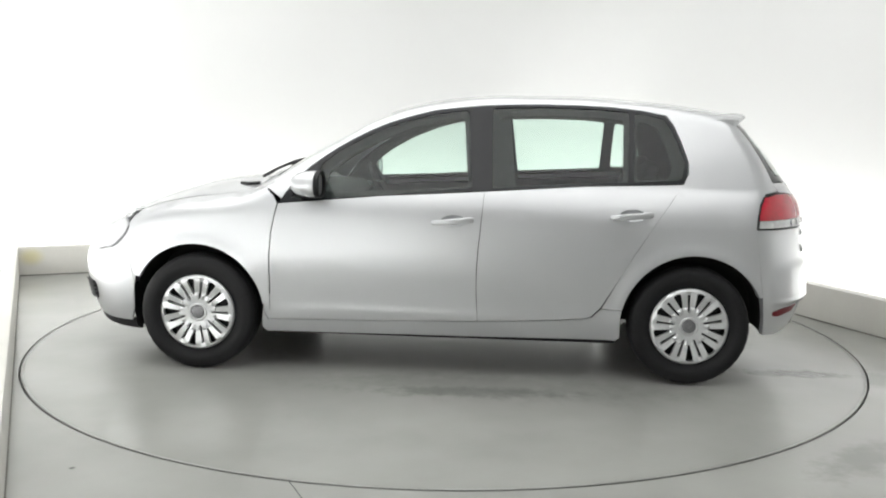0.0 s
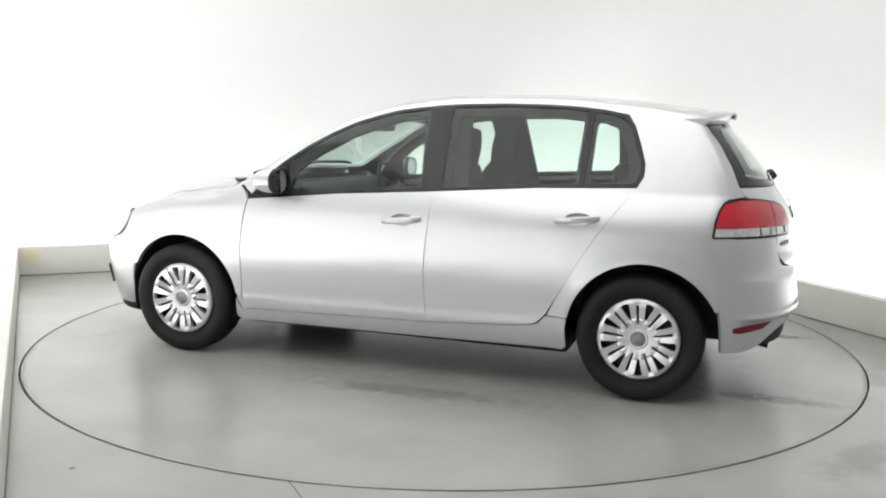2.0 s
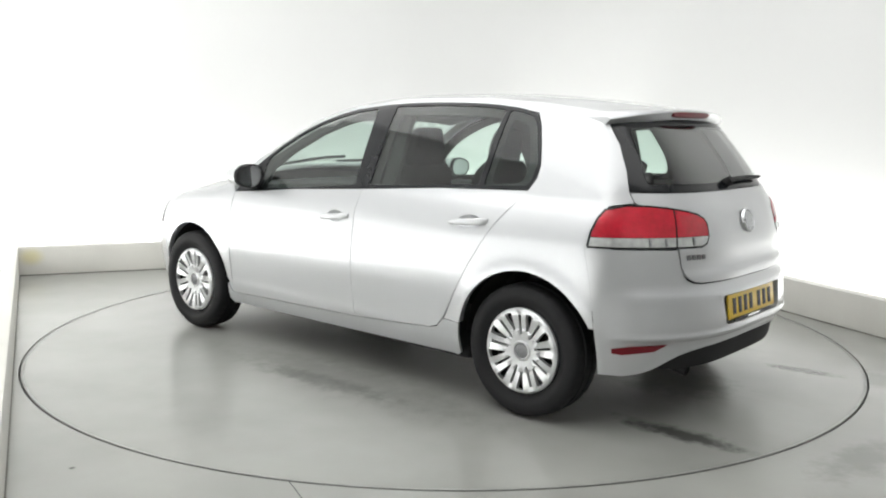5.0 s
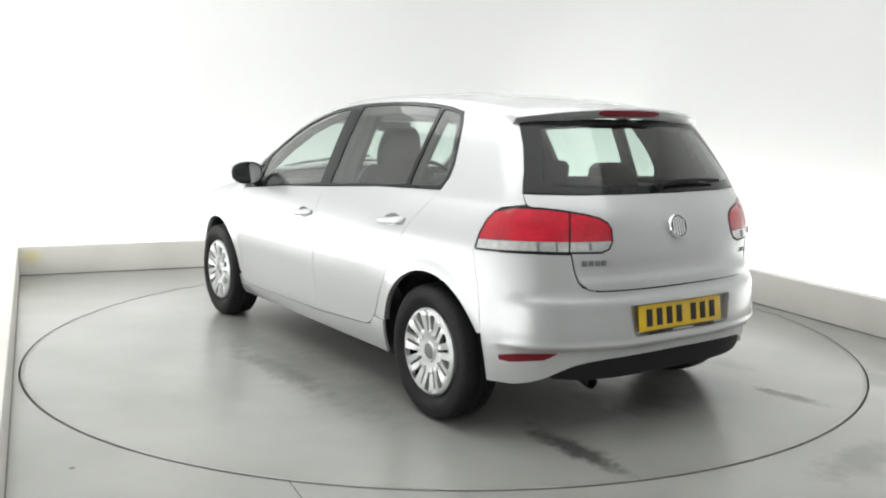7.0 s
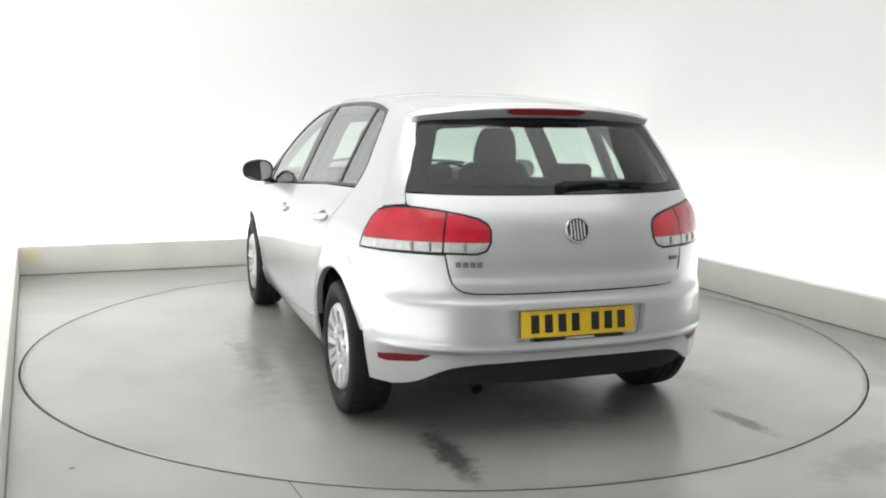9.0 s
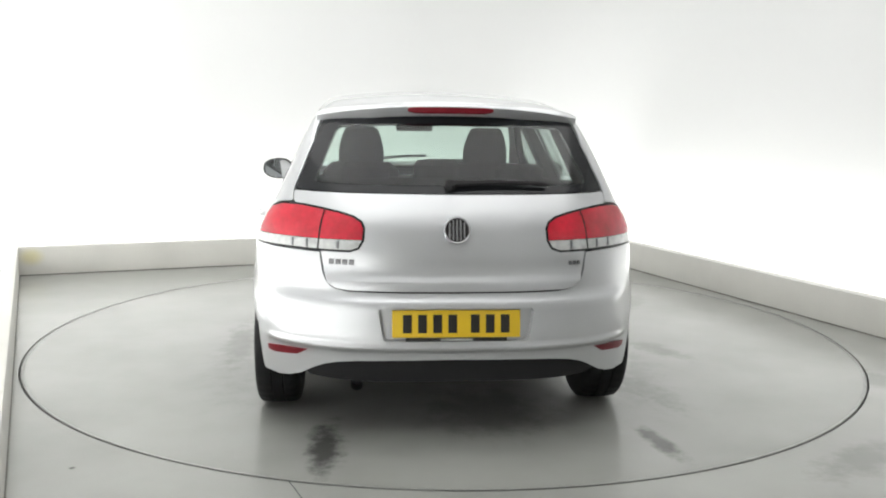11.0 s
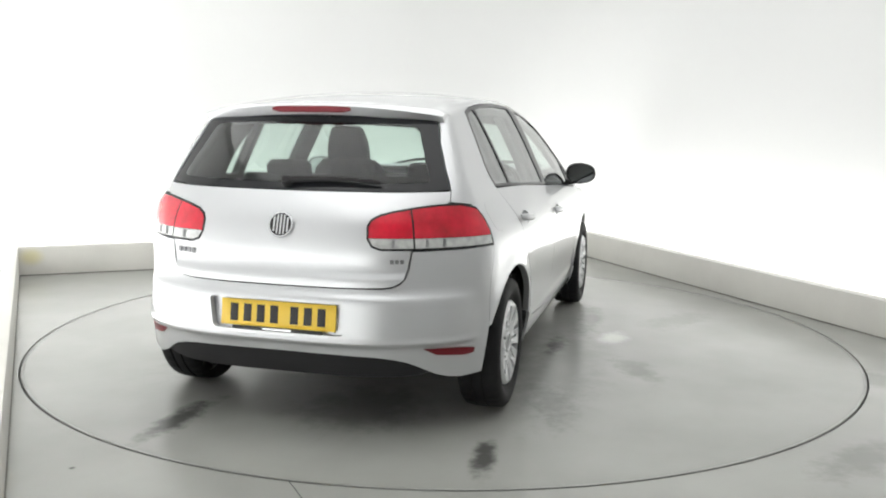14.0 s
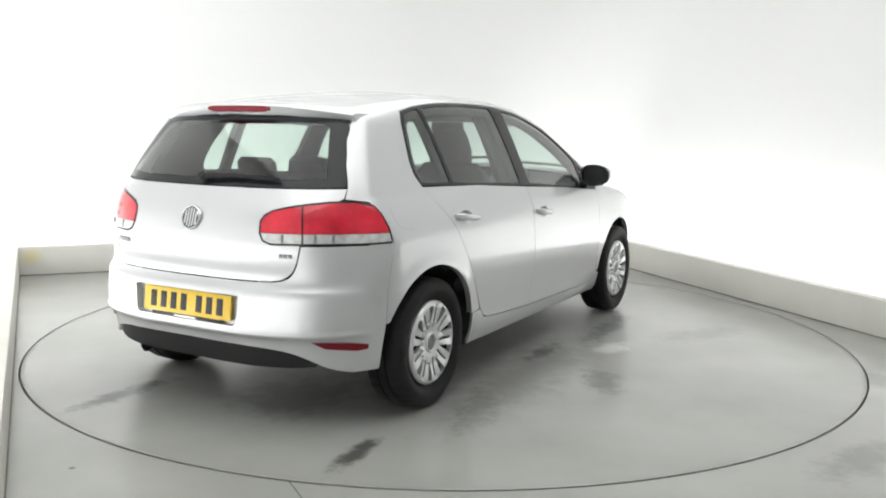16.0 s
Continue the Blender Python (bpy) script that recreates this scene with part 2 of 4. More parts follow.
# turntable disc, turning with the car
NR, NS = 24, 128
tv, tf = [(0, 0, 0)], []
for r in range(1, NR + 1):
    for i in range(NS):
        a = math.tau * i / NS
        tv.append((RING * r / NR * math.cos(a), RING * r / NR * math.sin(a), 0))
for i in range(NS):
    tf.append((0, 1 + i, 1 + (i + 1) % NS))
for r in range(NR - 1):
    for i in range(NS):
        a, b = 1 + r * NS + i, 1 + r * NS + (i + 1) % NS
        tf.append((a, a + NS, b + NS, b))
base = len(tv)
for i in range(NS):
    a = math.tau * i / NS
    tv.append((RING * math.cos(a), RING * math.sin(a), -0.03))
for i in range(NS):
    a, b = 1 + (NR - 1) * NS + i, 1 + (NR - 1) * NS + (i + 1) % NS
    tf.append((a, base + i, base + (i + 1) % NS, b))
OX, OY = -0.0627, 0.158      # the car's place on the disc
# dark stains, one pale patch, and broad soft darker bands along both flanks
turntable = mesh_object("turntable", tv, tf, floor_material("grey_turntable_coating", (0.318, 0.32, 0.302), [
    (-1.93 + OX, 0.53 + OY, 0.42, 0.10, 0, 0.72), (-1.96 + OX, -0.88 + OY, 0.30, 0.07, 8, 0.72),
    # first mark: dark floor reflection beside the right rear wheel, painted into the colour
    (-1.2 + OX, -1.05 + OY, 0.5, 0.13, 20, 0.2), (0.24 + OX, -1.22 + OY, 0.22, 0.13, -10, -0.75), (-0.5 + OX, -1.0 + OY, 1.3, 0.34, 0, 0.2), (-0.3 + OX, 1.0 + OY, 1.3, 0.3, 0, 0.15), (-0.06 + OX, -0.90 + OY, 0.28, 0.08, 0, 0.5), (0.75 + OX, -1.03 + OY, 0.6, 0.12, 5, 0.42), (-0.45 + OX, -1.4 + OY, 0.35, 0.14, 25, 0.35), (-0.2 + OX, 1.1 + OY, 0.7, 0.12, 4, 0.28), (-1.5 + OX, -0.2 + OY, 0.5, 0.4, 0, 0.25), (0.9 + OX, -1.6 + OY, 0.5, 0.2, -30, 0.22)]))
bm = bmesh.new()
prev = None
first = None
for i in range(NS):
    th = math.tau * i / NS
    row = [bm.verts.new((r * math.cos(th), r * math.sin(th), z)) for r, z in ((RING - 0.012, 0.0008), (RING + 0.001, 0.0008), (RING + 0.001, -0.02))]
    if prev:
        bm.faces.new((prev[0], prev[1], row[1], row[0]))
        bm.faces.new((prev[1], prev[2], row[2], row[1]))
    else:
        first = row
    prev = row
bm.faces.new((prev[0], prev[1], first[1], first[0]))
bm.faces.new((prev[1], prev[2], first[2], first[1]))
part("rim", bm, M["rim"], turntable, "thin worn metal rim of the turntable")
tagged(turntable, "round grey coated turntable with dark stains, soft darker bands and a painted wheel reflection", "turntable")


# ---- the car: one smooth body form, from which the panels are cut ----
def curve(x, ks, vs):
    """Smooth monotone curve through knots."""
    ks, vs = np.asarray(ks, float), np.asarray(vs, float)
    x = np.clip(np.asarray(x, float), ks[0], ks[-1])
    h = np.diff(ks)
    d = np.diff(vs) / h
    m = np.zeros(len(ks))
    m[0], m[-1] = d[0], d[-1]
    for i in range(1, len(ks) - 1):
        m[i] = 0 if d[i - 1] * d[i] <= 0 else 2 * d[i - 1] * d[i] / (d[i - 1] + d[i])
    j = np.clip(np.searchsorted(ks, x, side="right") - 1, 0, len(ks) - 2)
    t = (x - ks[j]) / h[j]
    t2, t3 = t * t, t * t * t
    return vs[j] * (2 * t3 - 3 * t2 + 1) + h[j] * m[j] * (t3 - 2 * t2 + t) + vs[j + 1] * (3 * t2 - 2 * t3) + h[j] * m[j + 1] * (t3 - t2)


def half_width(x, z):
    y = curve(z, [.1, .17, .25, .32, .45, .58, .63, .75, .87, .95, 1.0, 1.1, 1.2, 1.3, 1.4, 1.5],
              [.76, .80, .842, .860, .876, .8885, .8895, .886, .877, .856, .835, .787, .738, .686, .628, .565])
    y = y - .012 * np.clip((z - .85) / .15, 0, 1) - .032 * np.clip((z - .82) / .2, 0, 1) * np.clip((-.2 - x) / .9, 0, 1)
    return y * curve(x, [-2.1, -1.9, -1.6, -1.2, -.8, 0, .86, 1.3, 1.55, 2.2], [.83, .885, .945, .978, .995, 1, 1.0, .998, .98, .86])


def roof_height(x, y):
    c = curve(x, [-1.75, -1.6, -1.45, -1.1, -.7, -.3, 0, .3, .7, 1.08, 1.4, 1.7, 1.9, 2.05, 2.2],
              [1.36, 1.402, 1.43, 1.472, 1.496, 1.498, 1.476, 1.413, 1.222, 1.025, .98, .895, .805, .68, .5])
    return c - .05 * (np.abs(y) / .6) ** 2.2


def tail_line(y, z):
    c = curve(z, [.15, .3, .456, .574, .665, .78, .9, 1.05, 1.355, 1.5], [-1.93, -1.98, -1.997, -1.986, -1.981, -1.972, -1.949, -1.863, -1.612, -1.49])
    return c + .305 * (np.abs(y) / .8) ** 3.5


def nose_line(y, z):
    c = curve(z, [.15, .35, .5, .62, .72, .8, 1.5], [2.06, 2.14, 2.169, 2.15, 2.11, 2.06, 1.9])
    return c - .41 * (np.abs(y) / .85) ** 3.4


def smax(a, b, k):
    h = np.clip(.5 + .5 * (a - b) / k, 0, 1)
    return b + (a - b) * h + k * h * (1 - h)


def form(p):
    x, y, z = p[..., 0], p[..., 1], p[..., 2]
    f = smax(np.abs(y) - half_width(x, z), (z - roof_height(x, y)) * .9, .05)
    f = smax(f, (tail_line(y, z) - x) * .85, .05)
    return smax(f, (x - nose_line(y, z)) * .9, .06)


def form_normal(p, dent=None):
    e, g = 1e-3, np.zeros_like(p)
    h = form if dent is None else (lambda q: form(q) - dent(q))
    for i in range(3):
        d = np.zeros(3)
        d[i] = e
        g[..., i] = h(p + d) - h(p - d)
    return g / np.maximum(np.linalg.norm(g, axis=-1, keepdims=True), 1e-9)


def meet(start, way, far):
    lo, hi = np.zeros(len(start)), np.full(len(start), far)
    for _ in range(26):
        mid = (lo + hi) / 2
        inside = form(start + mid[:, None] * way) < 0
        lo, hi = np.where(inside, mid, lo), np.where(inside, hi, mid)
    return start + lo[:, None] * way


def on_side(q):            # (x, z) -> left flank
    s = np.stack([q[:, 0], np.zeros(len(q)), q[:, 1]], 1)
    return meet(s, np.tile([0., 1., 0.], (len(q), 1)), 1.05)


def on_top(q):             # (x, y) -> roof or bonnet
    s = np.stack([q[:, 0], q[:, 1], np.full(len(q), .5)], 1)
    return meet(s, np.tile([0., 0., 1.], (len(q), 1)), 1.2)


WRAP = .85


def on_tail(q):            # (turn about the boot * WRAP, z)
    a = q[:, 0] / WRAP
    s = np.stack([np.full(len(q), -1.1), np.zeros(len(q)), q[:, 1]], 1)
    return meet(s, np.stack([-np.cos(a), np.sin(a), 0 * a], 1), 1.6)


def on_nose(q):
    a = q[:, 0] / WRAP
    s = np.stack([np.full(len(q), 1.1), np.zeros(len(q)), q[:, 1]], 1)
    return meet(s, np.stack([np.cos(a), np.sin(a), 0 * a], 1), 1.6)


def tail_u(x, y):
    return math.atan2(y, -(x + 1.1)) * WRAP


def tail_yz(y, z):
    """(y, z) on the tail as wrap coordinates."""
    s = np.array([[-1.0, y, z]])
    p = meet(s, np.array([[-1., 0., 0.]]), 1.5)[0]
    return tail_u(p[0], y), z


def tail_xz(x, z):
    """(x, z) on the left flank as wrap coordinates."""
    p = on_side(np.array([[x, z]]))[0]
    return tail_u(p[0], p[1]), z


def nose_u(x, y):
    return math.atan2(y, x - 1.1) * WRAP


def resample(loop, step):
    out, n = [], len(loop)
    for i in range(n):
        a, b = np.array(loop[i], float), np.array(loop[(i + 1) % n], float)
        k = max(1, int(round(np.linalg.norm(b - a) / step)))
        out += [a + (b - a) * j / k for j in range(k)]
    return np.array(out)


def rounded(loop, r, corners=None, n=5):
    """Polygon with its corners rounded off by about r."""
    out, m = [], len(loop)
    for i in range(m):
        p, a, b = (np.array(loop[k % m], float) for k in (i, i - 1, i + 1))
        if corners is not None and i not in corners:
            out.append(p)
            continue
        da, db = a - p, b - p
        la, lb = np.linalg.norm(da), np.linalg.norm(db)
        ra = min(r, la * .45)
        rb = min(r, lb * .45)
        s, e = p + da / la * ra, p + db / lb * rb
        for k in range(n + 1):
            t = k / n
            out.append((1 - t) ** 2 * s + 2 * t * (1 - t) * p + t * t * e)
    return out


def inside_poly(q, loop):
    x, y = q[:, 0], q[:, 1]
    hit = np.zeros(len(q), bool)
    a, b = loop, np.roll(loop, -1, 0)
    for (x0, y0), (x1, y1) in zip(a, b):
        if y0 == y1:
            continue
        c = ((y0 > y) != (y1 > y)) & (x < (x1 - x0) * (y - y0) / (y1 - y0) + x0)
        hit ^= c
    return hit


def near_loop(q, loop):
    a, b = loop, np.roll(loop, -1, 0)
    best = np.full(len(q), 1e9)
    for p0, p1 in zip(a, b):
        d = p1 - p0
        t = np.clip(((q - p0) @ d) / max(d @ d, 1e-12), 0, 1)
        best = np.minimum(best, np.linalg.norm(q - (p0 + t[:, None] * d), axis=1))
    return best


from mathutils.geometry import delaunay_2d_cdt


def skin(name, loop, place, mat, parent, cell=.035, holes=(), lift=0.0, thick=.014, label="", mirror=False, dent=None, roll=.002, back=False):
    """A body panel: the outline is laid on the body form by place(), with a folded rim all round."""
    loops = [resample(loop, cell)] + [resample(h, cell) for h in holes]
    lo, hi = loops[0].min(0), loops[0].max(0)
    gx, gy = np.arange(lo[0], hi[0], cell), np.arange(lo[1], hi[1], cell)
    grid = np.array([(x + (cell / 2 if j % 2 else 0), y) for j, y in enumerate(gy) for x in gx])
    keep = inside_poly(grid, loops[0]) & (near_loop(grid, loops[0]) > cell * .45)
    for h in loops[1:]:
        keep &= ~inside_poly(grid, h) & (near_loop(grid, h) > cell * .45)
    grid = grid[keep]
    pts, edges = [], []
    for l in loops:
        k = len(pts)
        pts += list(l)
        edges += [(k + i, k + (i + 1) % len(l)) for i in range(len(l))]
    nb = len(pts)
    pts += list(grid)
    v2, _, faces, *_ = delaunay_2d_cdt([Vector(p) for p in pts], edges, [], 0, 1e-7)
    q = np.array([tuple(v) for v in v2])
    f = np.array([tuple(t) for t in faces if len(t) == 3])
    cen = q[f].mean(1)
    ok = inside_poly(cen, loops[0])
    for h in loops[1:]:
        ok &= ~inside_poly(cen, h)
    f = f[ok]
    p = place(q)
    nrm = form_normal(p)
    p = p + nrm * lift
    if dent is not None:
        base_p = p
        p = p + nrm * dent(p)[:, None]
        nrm = form_normal(base_p, dent)
    n = len(p)
    edge_v = np.arange(n) < nb
    top = p.copy()
    top[edge_v] -= nrm[edge_v] * roll
    # outward facing triangles
    fn = np.cross(top[f[:, 1]] - top[f[:, 0]], top[f[:, 2]] - top[f[:, 0]])
    flip = (fn * nrm[f[:, 0]]).sum(1) < 0
    f[flip] = f[flip][:, ::-1]
    # rim
    verts, norms, tris = [top], [nrm], [list(t) for t in f]
    count = {}
    for t in f:
        for a, b in ((t[0], t[1]), (t[1], t[2]), (t[2], t[0])):
            count[(a, b)] = 1
    rim = [(a, b) for a, b in count if (b, a) not in count]
    k = n
    for a, b in rim:
        along = top[b] - top[a]
        out = np.cross(along, nrm[a])
        out = out / max(np.linalg.norm(out), 1e-9)
        verts.append(np.array([top[a], top[b], top[b] - nrm[b] * thick, top[a] - nrm[a] * thick]))
        norms.append(np.array([out] * 4))
        tris.append([k + 1, k, k + 3, k + 2])
        k += 4
    if back:
        verts.append(top - nrm * thick)
        norms.append(-nrm)
        tris += [[k + t[2], k + t[1], k + t[0]] for t in f.tolist()]
    verts, norms = np.concatenate(verts), np.concatenate(norms)
    made = []
    for sign in ((1, -1) if mirror else (1,)):
        s = np.array([1, sign, 1])
        fs = tris if sign == 1 else [t[::-1] for t in tris]
        made.append(mesh_object(name, verts * s, fs, mat, parent, True, label, norms * s))
    return made


def arc(cx, cz, r, a0, a1, n=22):
    return [(cx + r * math.cos(radians(a0 + (a1 - a0) * i / n)), cz + r * math.sin(radians(a0 + (a1 - a0) * i / n))) for i in range(n + 1)]


car = new("car")
car.empty_display_size = 0.2
tagged(car, "silver five-door hatchback parked on the round turntable", "car")

# outlines on the flank: x forward, z up
BELT = [(.853, .909), (.32, .953), (-.222, .991), (-.75, 1.02), (-1.241, 1.041)]
DLO_TOP = [(.745, 1.055), (.652, 1.133), (.56, 1.198), (.435, 1.268), (.302, 1.328), (.17, 1.370), (.049, 1.400), (-.08, 1.415), (-.21, 1.427), (-.37, 1.434), (-.524, 1.437), (-.71, 1.434), (-.892, 1.425), (-1.04, 1.409), (-1.156, 1.386)]
DLO_BACK = [(-1.196, 1.33), (-1.232, 1.24), (-1.262, 1.15), (-1.262, 1.09)]
TAIL_EDGE = [(.548, 1.356), (.585, 1.25), (.628, 1.14), (.664, 1.052), (.668, 1.006)]
TAIL_EDGE_XZ = [(float(on_tail(np.array([tail_yz(y, z)]))[0, 0]), z) for y, z in TAIL_EDGE]
ARCH_F, ARCH_R = (1.305, .318, .362), (-1.298, .318, .366)


def shut(loop, g=.003):
    """Draw an outline in by g for the shut line."""
    l = resample(loop, 10)
    n = len(l)
    area = sum(l[i][0] * l[(i + 1) % n][1] - l[(i + 1) % n][0] * l[i][1] for i in range(n))
    out = []
    for i in range(n):
        d = l[(i + 1) % n] - l[i - 1]
        nv = np.array([-d[1], d[0]]) / max(np.linalg.norm(d), 1e-9)
        out.append(l[i] + nv * g * (1 if area > 0 else -1))
    return out


FRONT_EDGE = [(.905, .30), (.903, .50), (.901, .64), (.890, .754), (.872, .84), (.856, .905)]
MID_EDGE = [(-.199, .306), (-.191, .45), (-.19, .572), (-.198, .70), (-.208, .807), (-.222, .985)]
REAR_EDGE = [(-.74, .338), (-.785, .35), (-.833, .399), (-.905, .525), (-.984, .664), (-1.05, .768), (-1.11, .861), (-1.18, .955), (-1.238, 1.035)]

front_door = FRONT_EDGE + BELT[1:2] + MID_EDGE[::-1] + [(.35, .294), (.89, .283)]
rear_door = MID_EDGE + BELT[3:4] + REAR_EDGE[::-1] + [(-.5, .322)]
def cup(cx, cz):
    return [(cx + .066 * math.cos(a), cz + .03 * math.sin(a)) for a in np.linspace(0, math.tau, 28)[:-1]]


ledge = lambda p: .005 / (1 + np.exp((p[..., 2] - .362) / .009))
CUP_F, CUP_R = (-.068, .834), (-.978, .879)
doors = skin("front_door", shut(front_door, .002), on_side, M["paint"], car, .025, (cup(*CUP_F),), mirror=True, dent=ledge, roll=.001)
doors += skin("rear_door", shut(rear_door, .002), on_side, M["paint"], car, .025, (cup(*CUP_R),), mirror=True, dent=ledge, roll=.001)

sill = [(.917, .281), (.35, .292), (-.199, .304), (-.5, .320), (-.74, .336), (-.789, .348), (-.832, .393), (-.938, .391), (-.932, .335)]
sill += [(-.935, .245), (-.91, .226), (0, .218), (.93, .212), (.955, .24), (.945, .335)]

quarter = [(-.838, .396)] + REAR_EDGE[3:] + [(-1.243, 1.041)] + [(-1.268, 1.09), (-1.268, 1.15), (-1.238, 1.24), (-1.202, 1.33), (-1.162, 1.388)]
quarter += [(-1.28, 1.387), (-1.40, 1.374)] + TAIL_EDGE_XZ + [(-1.655, .995), (-1.617, .945), (-1.60, .86), (-1.592, .815), (-1.625, .66), (-1.647, .47)]
quarter_flare = lambda p: .012 * np.exp(-((np.hypot(p[..., 0] - ARCH_R[0], p[..., 2] - ARCH_R[1]) - ARCH_R[2]) / .045) ** 2)
front_flare = lambda p: .006 * np.exp(-((np.hypot(p[..., 0] - ARCH_F[0], p[..., 2] - ARCH_F[1]) - ARCH_F[2]) / .045) ** 2)


skin("sill", shut(sill, .001), on_side, M["paint"], car, mirror=True, dent=lambda p: quarter_flare(p) + front_flare(p) + .005)


def over_arch(loop, c, a0, a1):
    return loop + arc(*c, a0, a1, 26)


quarter = over_arch(quarter, ARCH_R, 155, 12) + [(-.905, .392)]
skin("rear_wing", shut(quarter, -.0005), on_side, M["paint"], car, .03, mirror=True, dent=quarter_flare, thick=.03)

top70 = lambda x: float(on_top(np.array([[x, float(np.interp(x, [1.05, 1.4, 1.66, 1.8], [.70, .685, .655, .58])) + .004]]))[0, 2])
fender = [(.862, .906), (.885, .945), (.92, .972), (.96, .972), (1.0, .965)] + [(x, min(.965, top70(x)) - .001) for x in (1.1, 1.25, 1.4, 1.55, 1.66)] + [(1.70, .74), (1.70, .66), (1.665, .60), (1.645, .50)]
fender = over_arch(fender, ARCH_F, 28, 172) + [(.9065, .33), (.9055, .50), (.9035, .64), (.8925, .755), (.8745, .841)]
skin("front_wing", shut(fender, .0012), on_side, M["paint"], car, .03, mirror=True, dent=front_flare, thick=.03)

# glasshouse
dlo = BELT + DLO_BACK[::-1] + DLO_TOP[::-1]
h_light = rounded([(.795, .932), (.71, 1.045), (.682, 1.068), (.675, .926)], .01)
h_front = rounded([(.648, .932), (.648, 1.105), (.555, 1.178), (.432, 1.250), (.300, 1.311), (.168, 1.354), (.045, 1.384), (-.125, 1.404), (-.155, 1.000)], .02, (0, 1, 7, 8))
h_rear = rounded([(-.262, 1.006), (-.252, 1.416), (-.524, 1.424), (-.80, 1.417), (-.970, 1.403), (-.957, 1.043), (-.75, 1.032)], .015, (0, 1, 4, 5))
h_quarter = rounded([(-.984, 1.044), (-.996, 1.400), (-1.045, 1.394), (-1.143, 1.370), (-1.182, 1.32), (-1.217, 1.235), (-1.246, 1.15), (-1.245, 1.10), (-1.222, 1.053)], .02, (0, 1, 3, 7, 8))
skin("window_surround", shut(dlo, .001), on_side, M["black"], car, .03, (h_light, h_front, h_rear, h_quarter), mirror=True, thick=.012, back=True, label="gloss black window frame and pillar trim")
for nm, h in (("quarter_light", h_light), ("front_window", h_front), ("rear_window", h_rear), ("side_window", h_quarter)):
    for ob in skin(nm, h, on_side, M["glass"], car, .05, lift=-.006, thick=.001, mirror=True, roll=0, label="greenish tinted side glass"):
        ob.visible_shadow = False
i_front = rounded([(.62, .975), (.60, 1.09), (.52, 1.155), (.40, 1.222), (.28, 1.275), (.15, 1.325), (.03, 1.358), (-.10, 1.376), (-.135, 1.012)], .03, (0, 1, 7, 8))
i_rear = rounded([(-.30, 1.022), (-.285, 1.384), (-.55, 1.391), (-.80, 1.386), (-.945, 1.372), (-.935, 1.054), (-.75, 1.044)], .02, (0, 1, 4, 5))
i_quarter = rounded([(-1.005, 1.062), (-1.012, 1.366), (-1.05, 1.362), (-1.12, 1.335), (-1.175, 1.20), (-1.19, 1.12), (-1.165, 1.072)], .03, (0, 1, 3, 5, 6))
inner_frame = shut([(.80, .925), (.32, .955), (-.222, .99), (-.75, 1.018), (-1.235, 1.04)] + DLO_BACK[::-1] + DLO_TOP[::-1], .006)
skin("window_lining", inner_frame, on_side, M["trim"], car, .04, (i_front, i_rear, i_quarter), lift=-.026, thick=.02, mirror=True, back=True, label="dark grey inner window frame")

# roof with the windscreen pillars
edge = [tuple(p[:2]) for p in on_side(np.array([(.84, .925)] + DLO_TOP + [(-1.28, 1.385), (-1.40, 1.372), (-1.485, 1.356)]))]
roof_loop = edge + [(x, y) for x, y in ((-1.53, .45), (-1.555, .25), (-1.56, 0), (-1.555, -.25), (-1.53, -.45))] + [(x, -y) for x, y in edge[::-1]] + [(.92, -.82), (1.03, -.715), (.98, -.62), (1.02, -.3), (1.03, 0), (1.02, .3), (.98, .62), (1.03, .715), (.92, .82)]
screen_loop = [(.90, -.70), (.99, -.45), (1.01, 0), (.99, .45), (.90, .70), (.62, .655), (.30, .575), (.345, .3), (.36, 0), (.345, -.3), (.30, -.575), (.62, -.655)]
skin("roof", shut(roof_loop, .002), on_top, M["paint"], car, .04, (rounded(screen_loop, .05, (0, 4, 6, 10)),), thick=.02)
for ob in skin("windscreen", rounded(screen_loop, .05, (0, 4, 6, 10)), on_top, M["glass"], car, .06, lift=-.006, thick=.001, roll=0, label="greenish tinted windscreen"):
    ob.visible_shadow = False

# tail
def tail_pts(pts):
    return [(tail_u(x, y), z) for x, y, z in pts]


def both(half):
    """Close a left half outline, running from the centre line to the centre line, over the middle."""
    return half + [(-u, z) for u, z in half[::-1]]


rear_glass = both([tail_yz(*q) for q in ((.001, 1.362), (.28, 1.360), (.545, 1.353), (.582, 1.25), (.625, 1.14), (.659, 1.055), (.45, 1.05), (.001, 1.048))])
pane_l = both([tail_yz(*q) for q in ((.001, 1.330), (.28, 1.328), (.485, 1.318), (.513, 1.25), (.55, 1.16), (.582, 1.085), (.40, 1.08), (.001, 1.078))])
skin("rear_screen_surround", rear_glass, on_tail, M["black"], car, .03, (rounded(pane_l, .03, (2, 5, 10, 13)),), lift=-.004, thick=.012, back=True, label="black border of the rear screen")
for ob in skin("rear_screen", rounded(pane_l, .03, (2, 5, 10, 13)), on_tail, M["rearglass"], car, .05, lift=-.003, thick=.001, roll=0, label="dark tinted rear screen"):
    ob.visible_shadow = False

hatch = both([tail_yz(.001, 1.043), tail_yz(.45, 1.045), tail_yz(.661, 1.048), tail_yz(.665, 1.008), tail_yz(.655, .998)]
             + [tail_yz(.545, .985), tail_yz(.548, .90), tail_yz(.548, .815), tail_yz(.537, .738), tail_yz(.525, .702), tail_yz(.507, .681), tail_yz(.480, .667), tail_yz(.44, .661), tail_yz(.25, .659), tail_yz(.001, .658)])
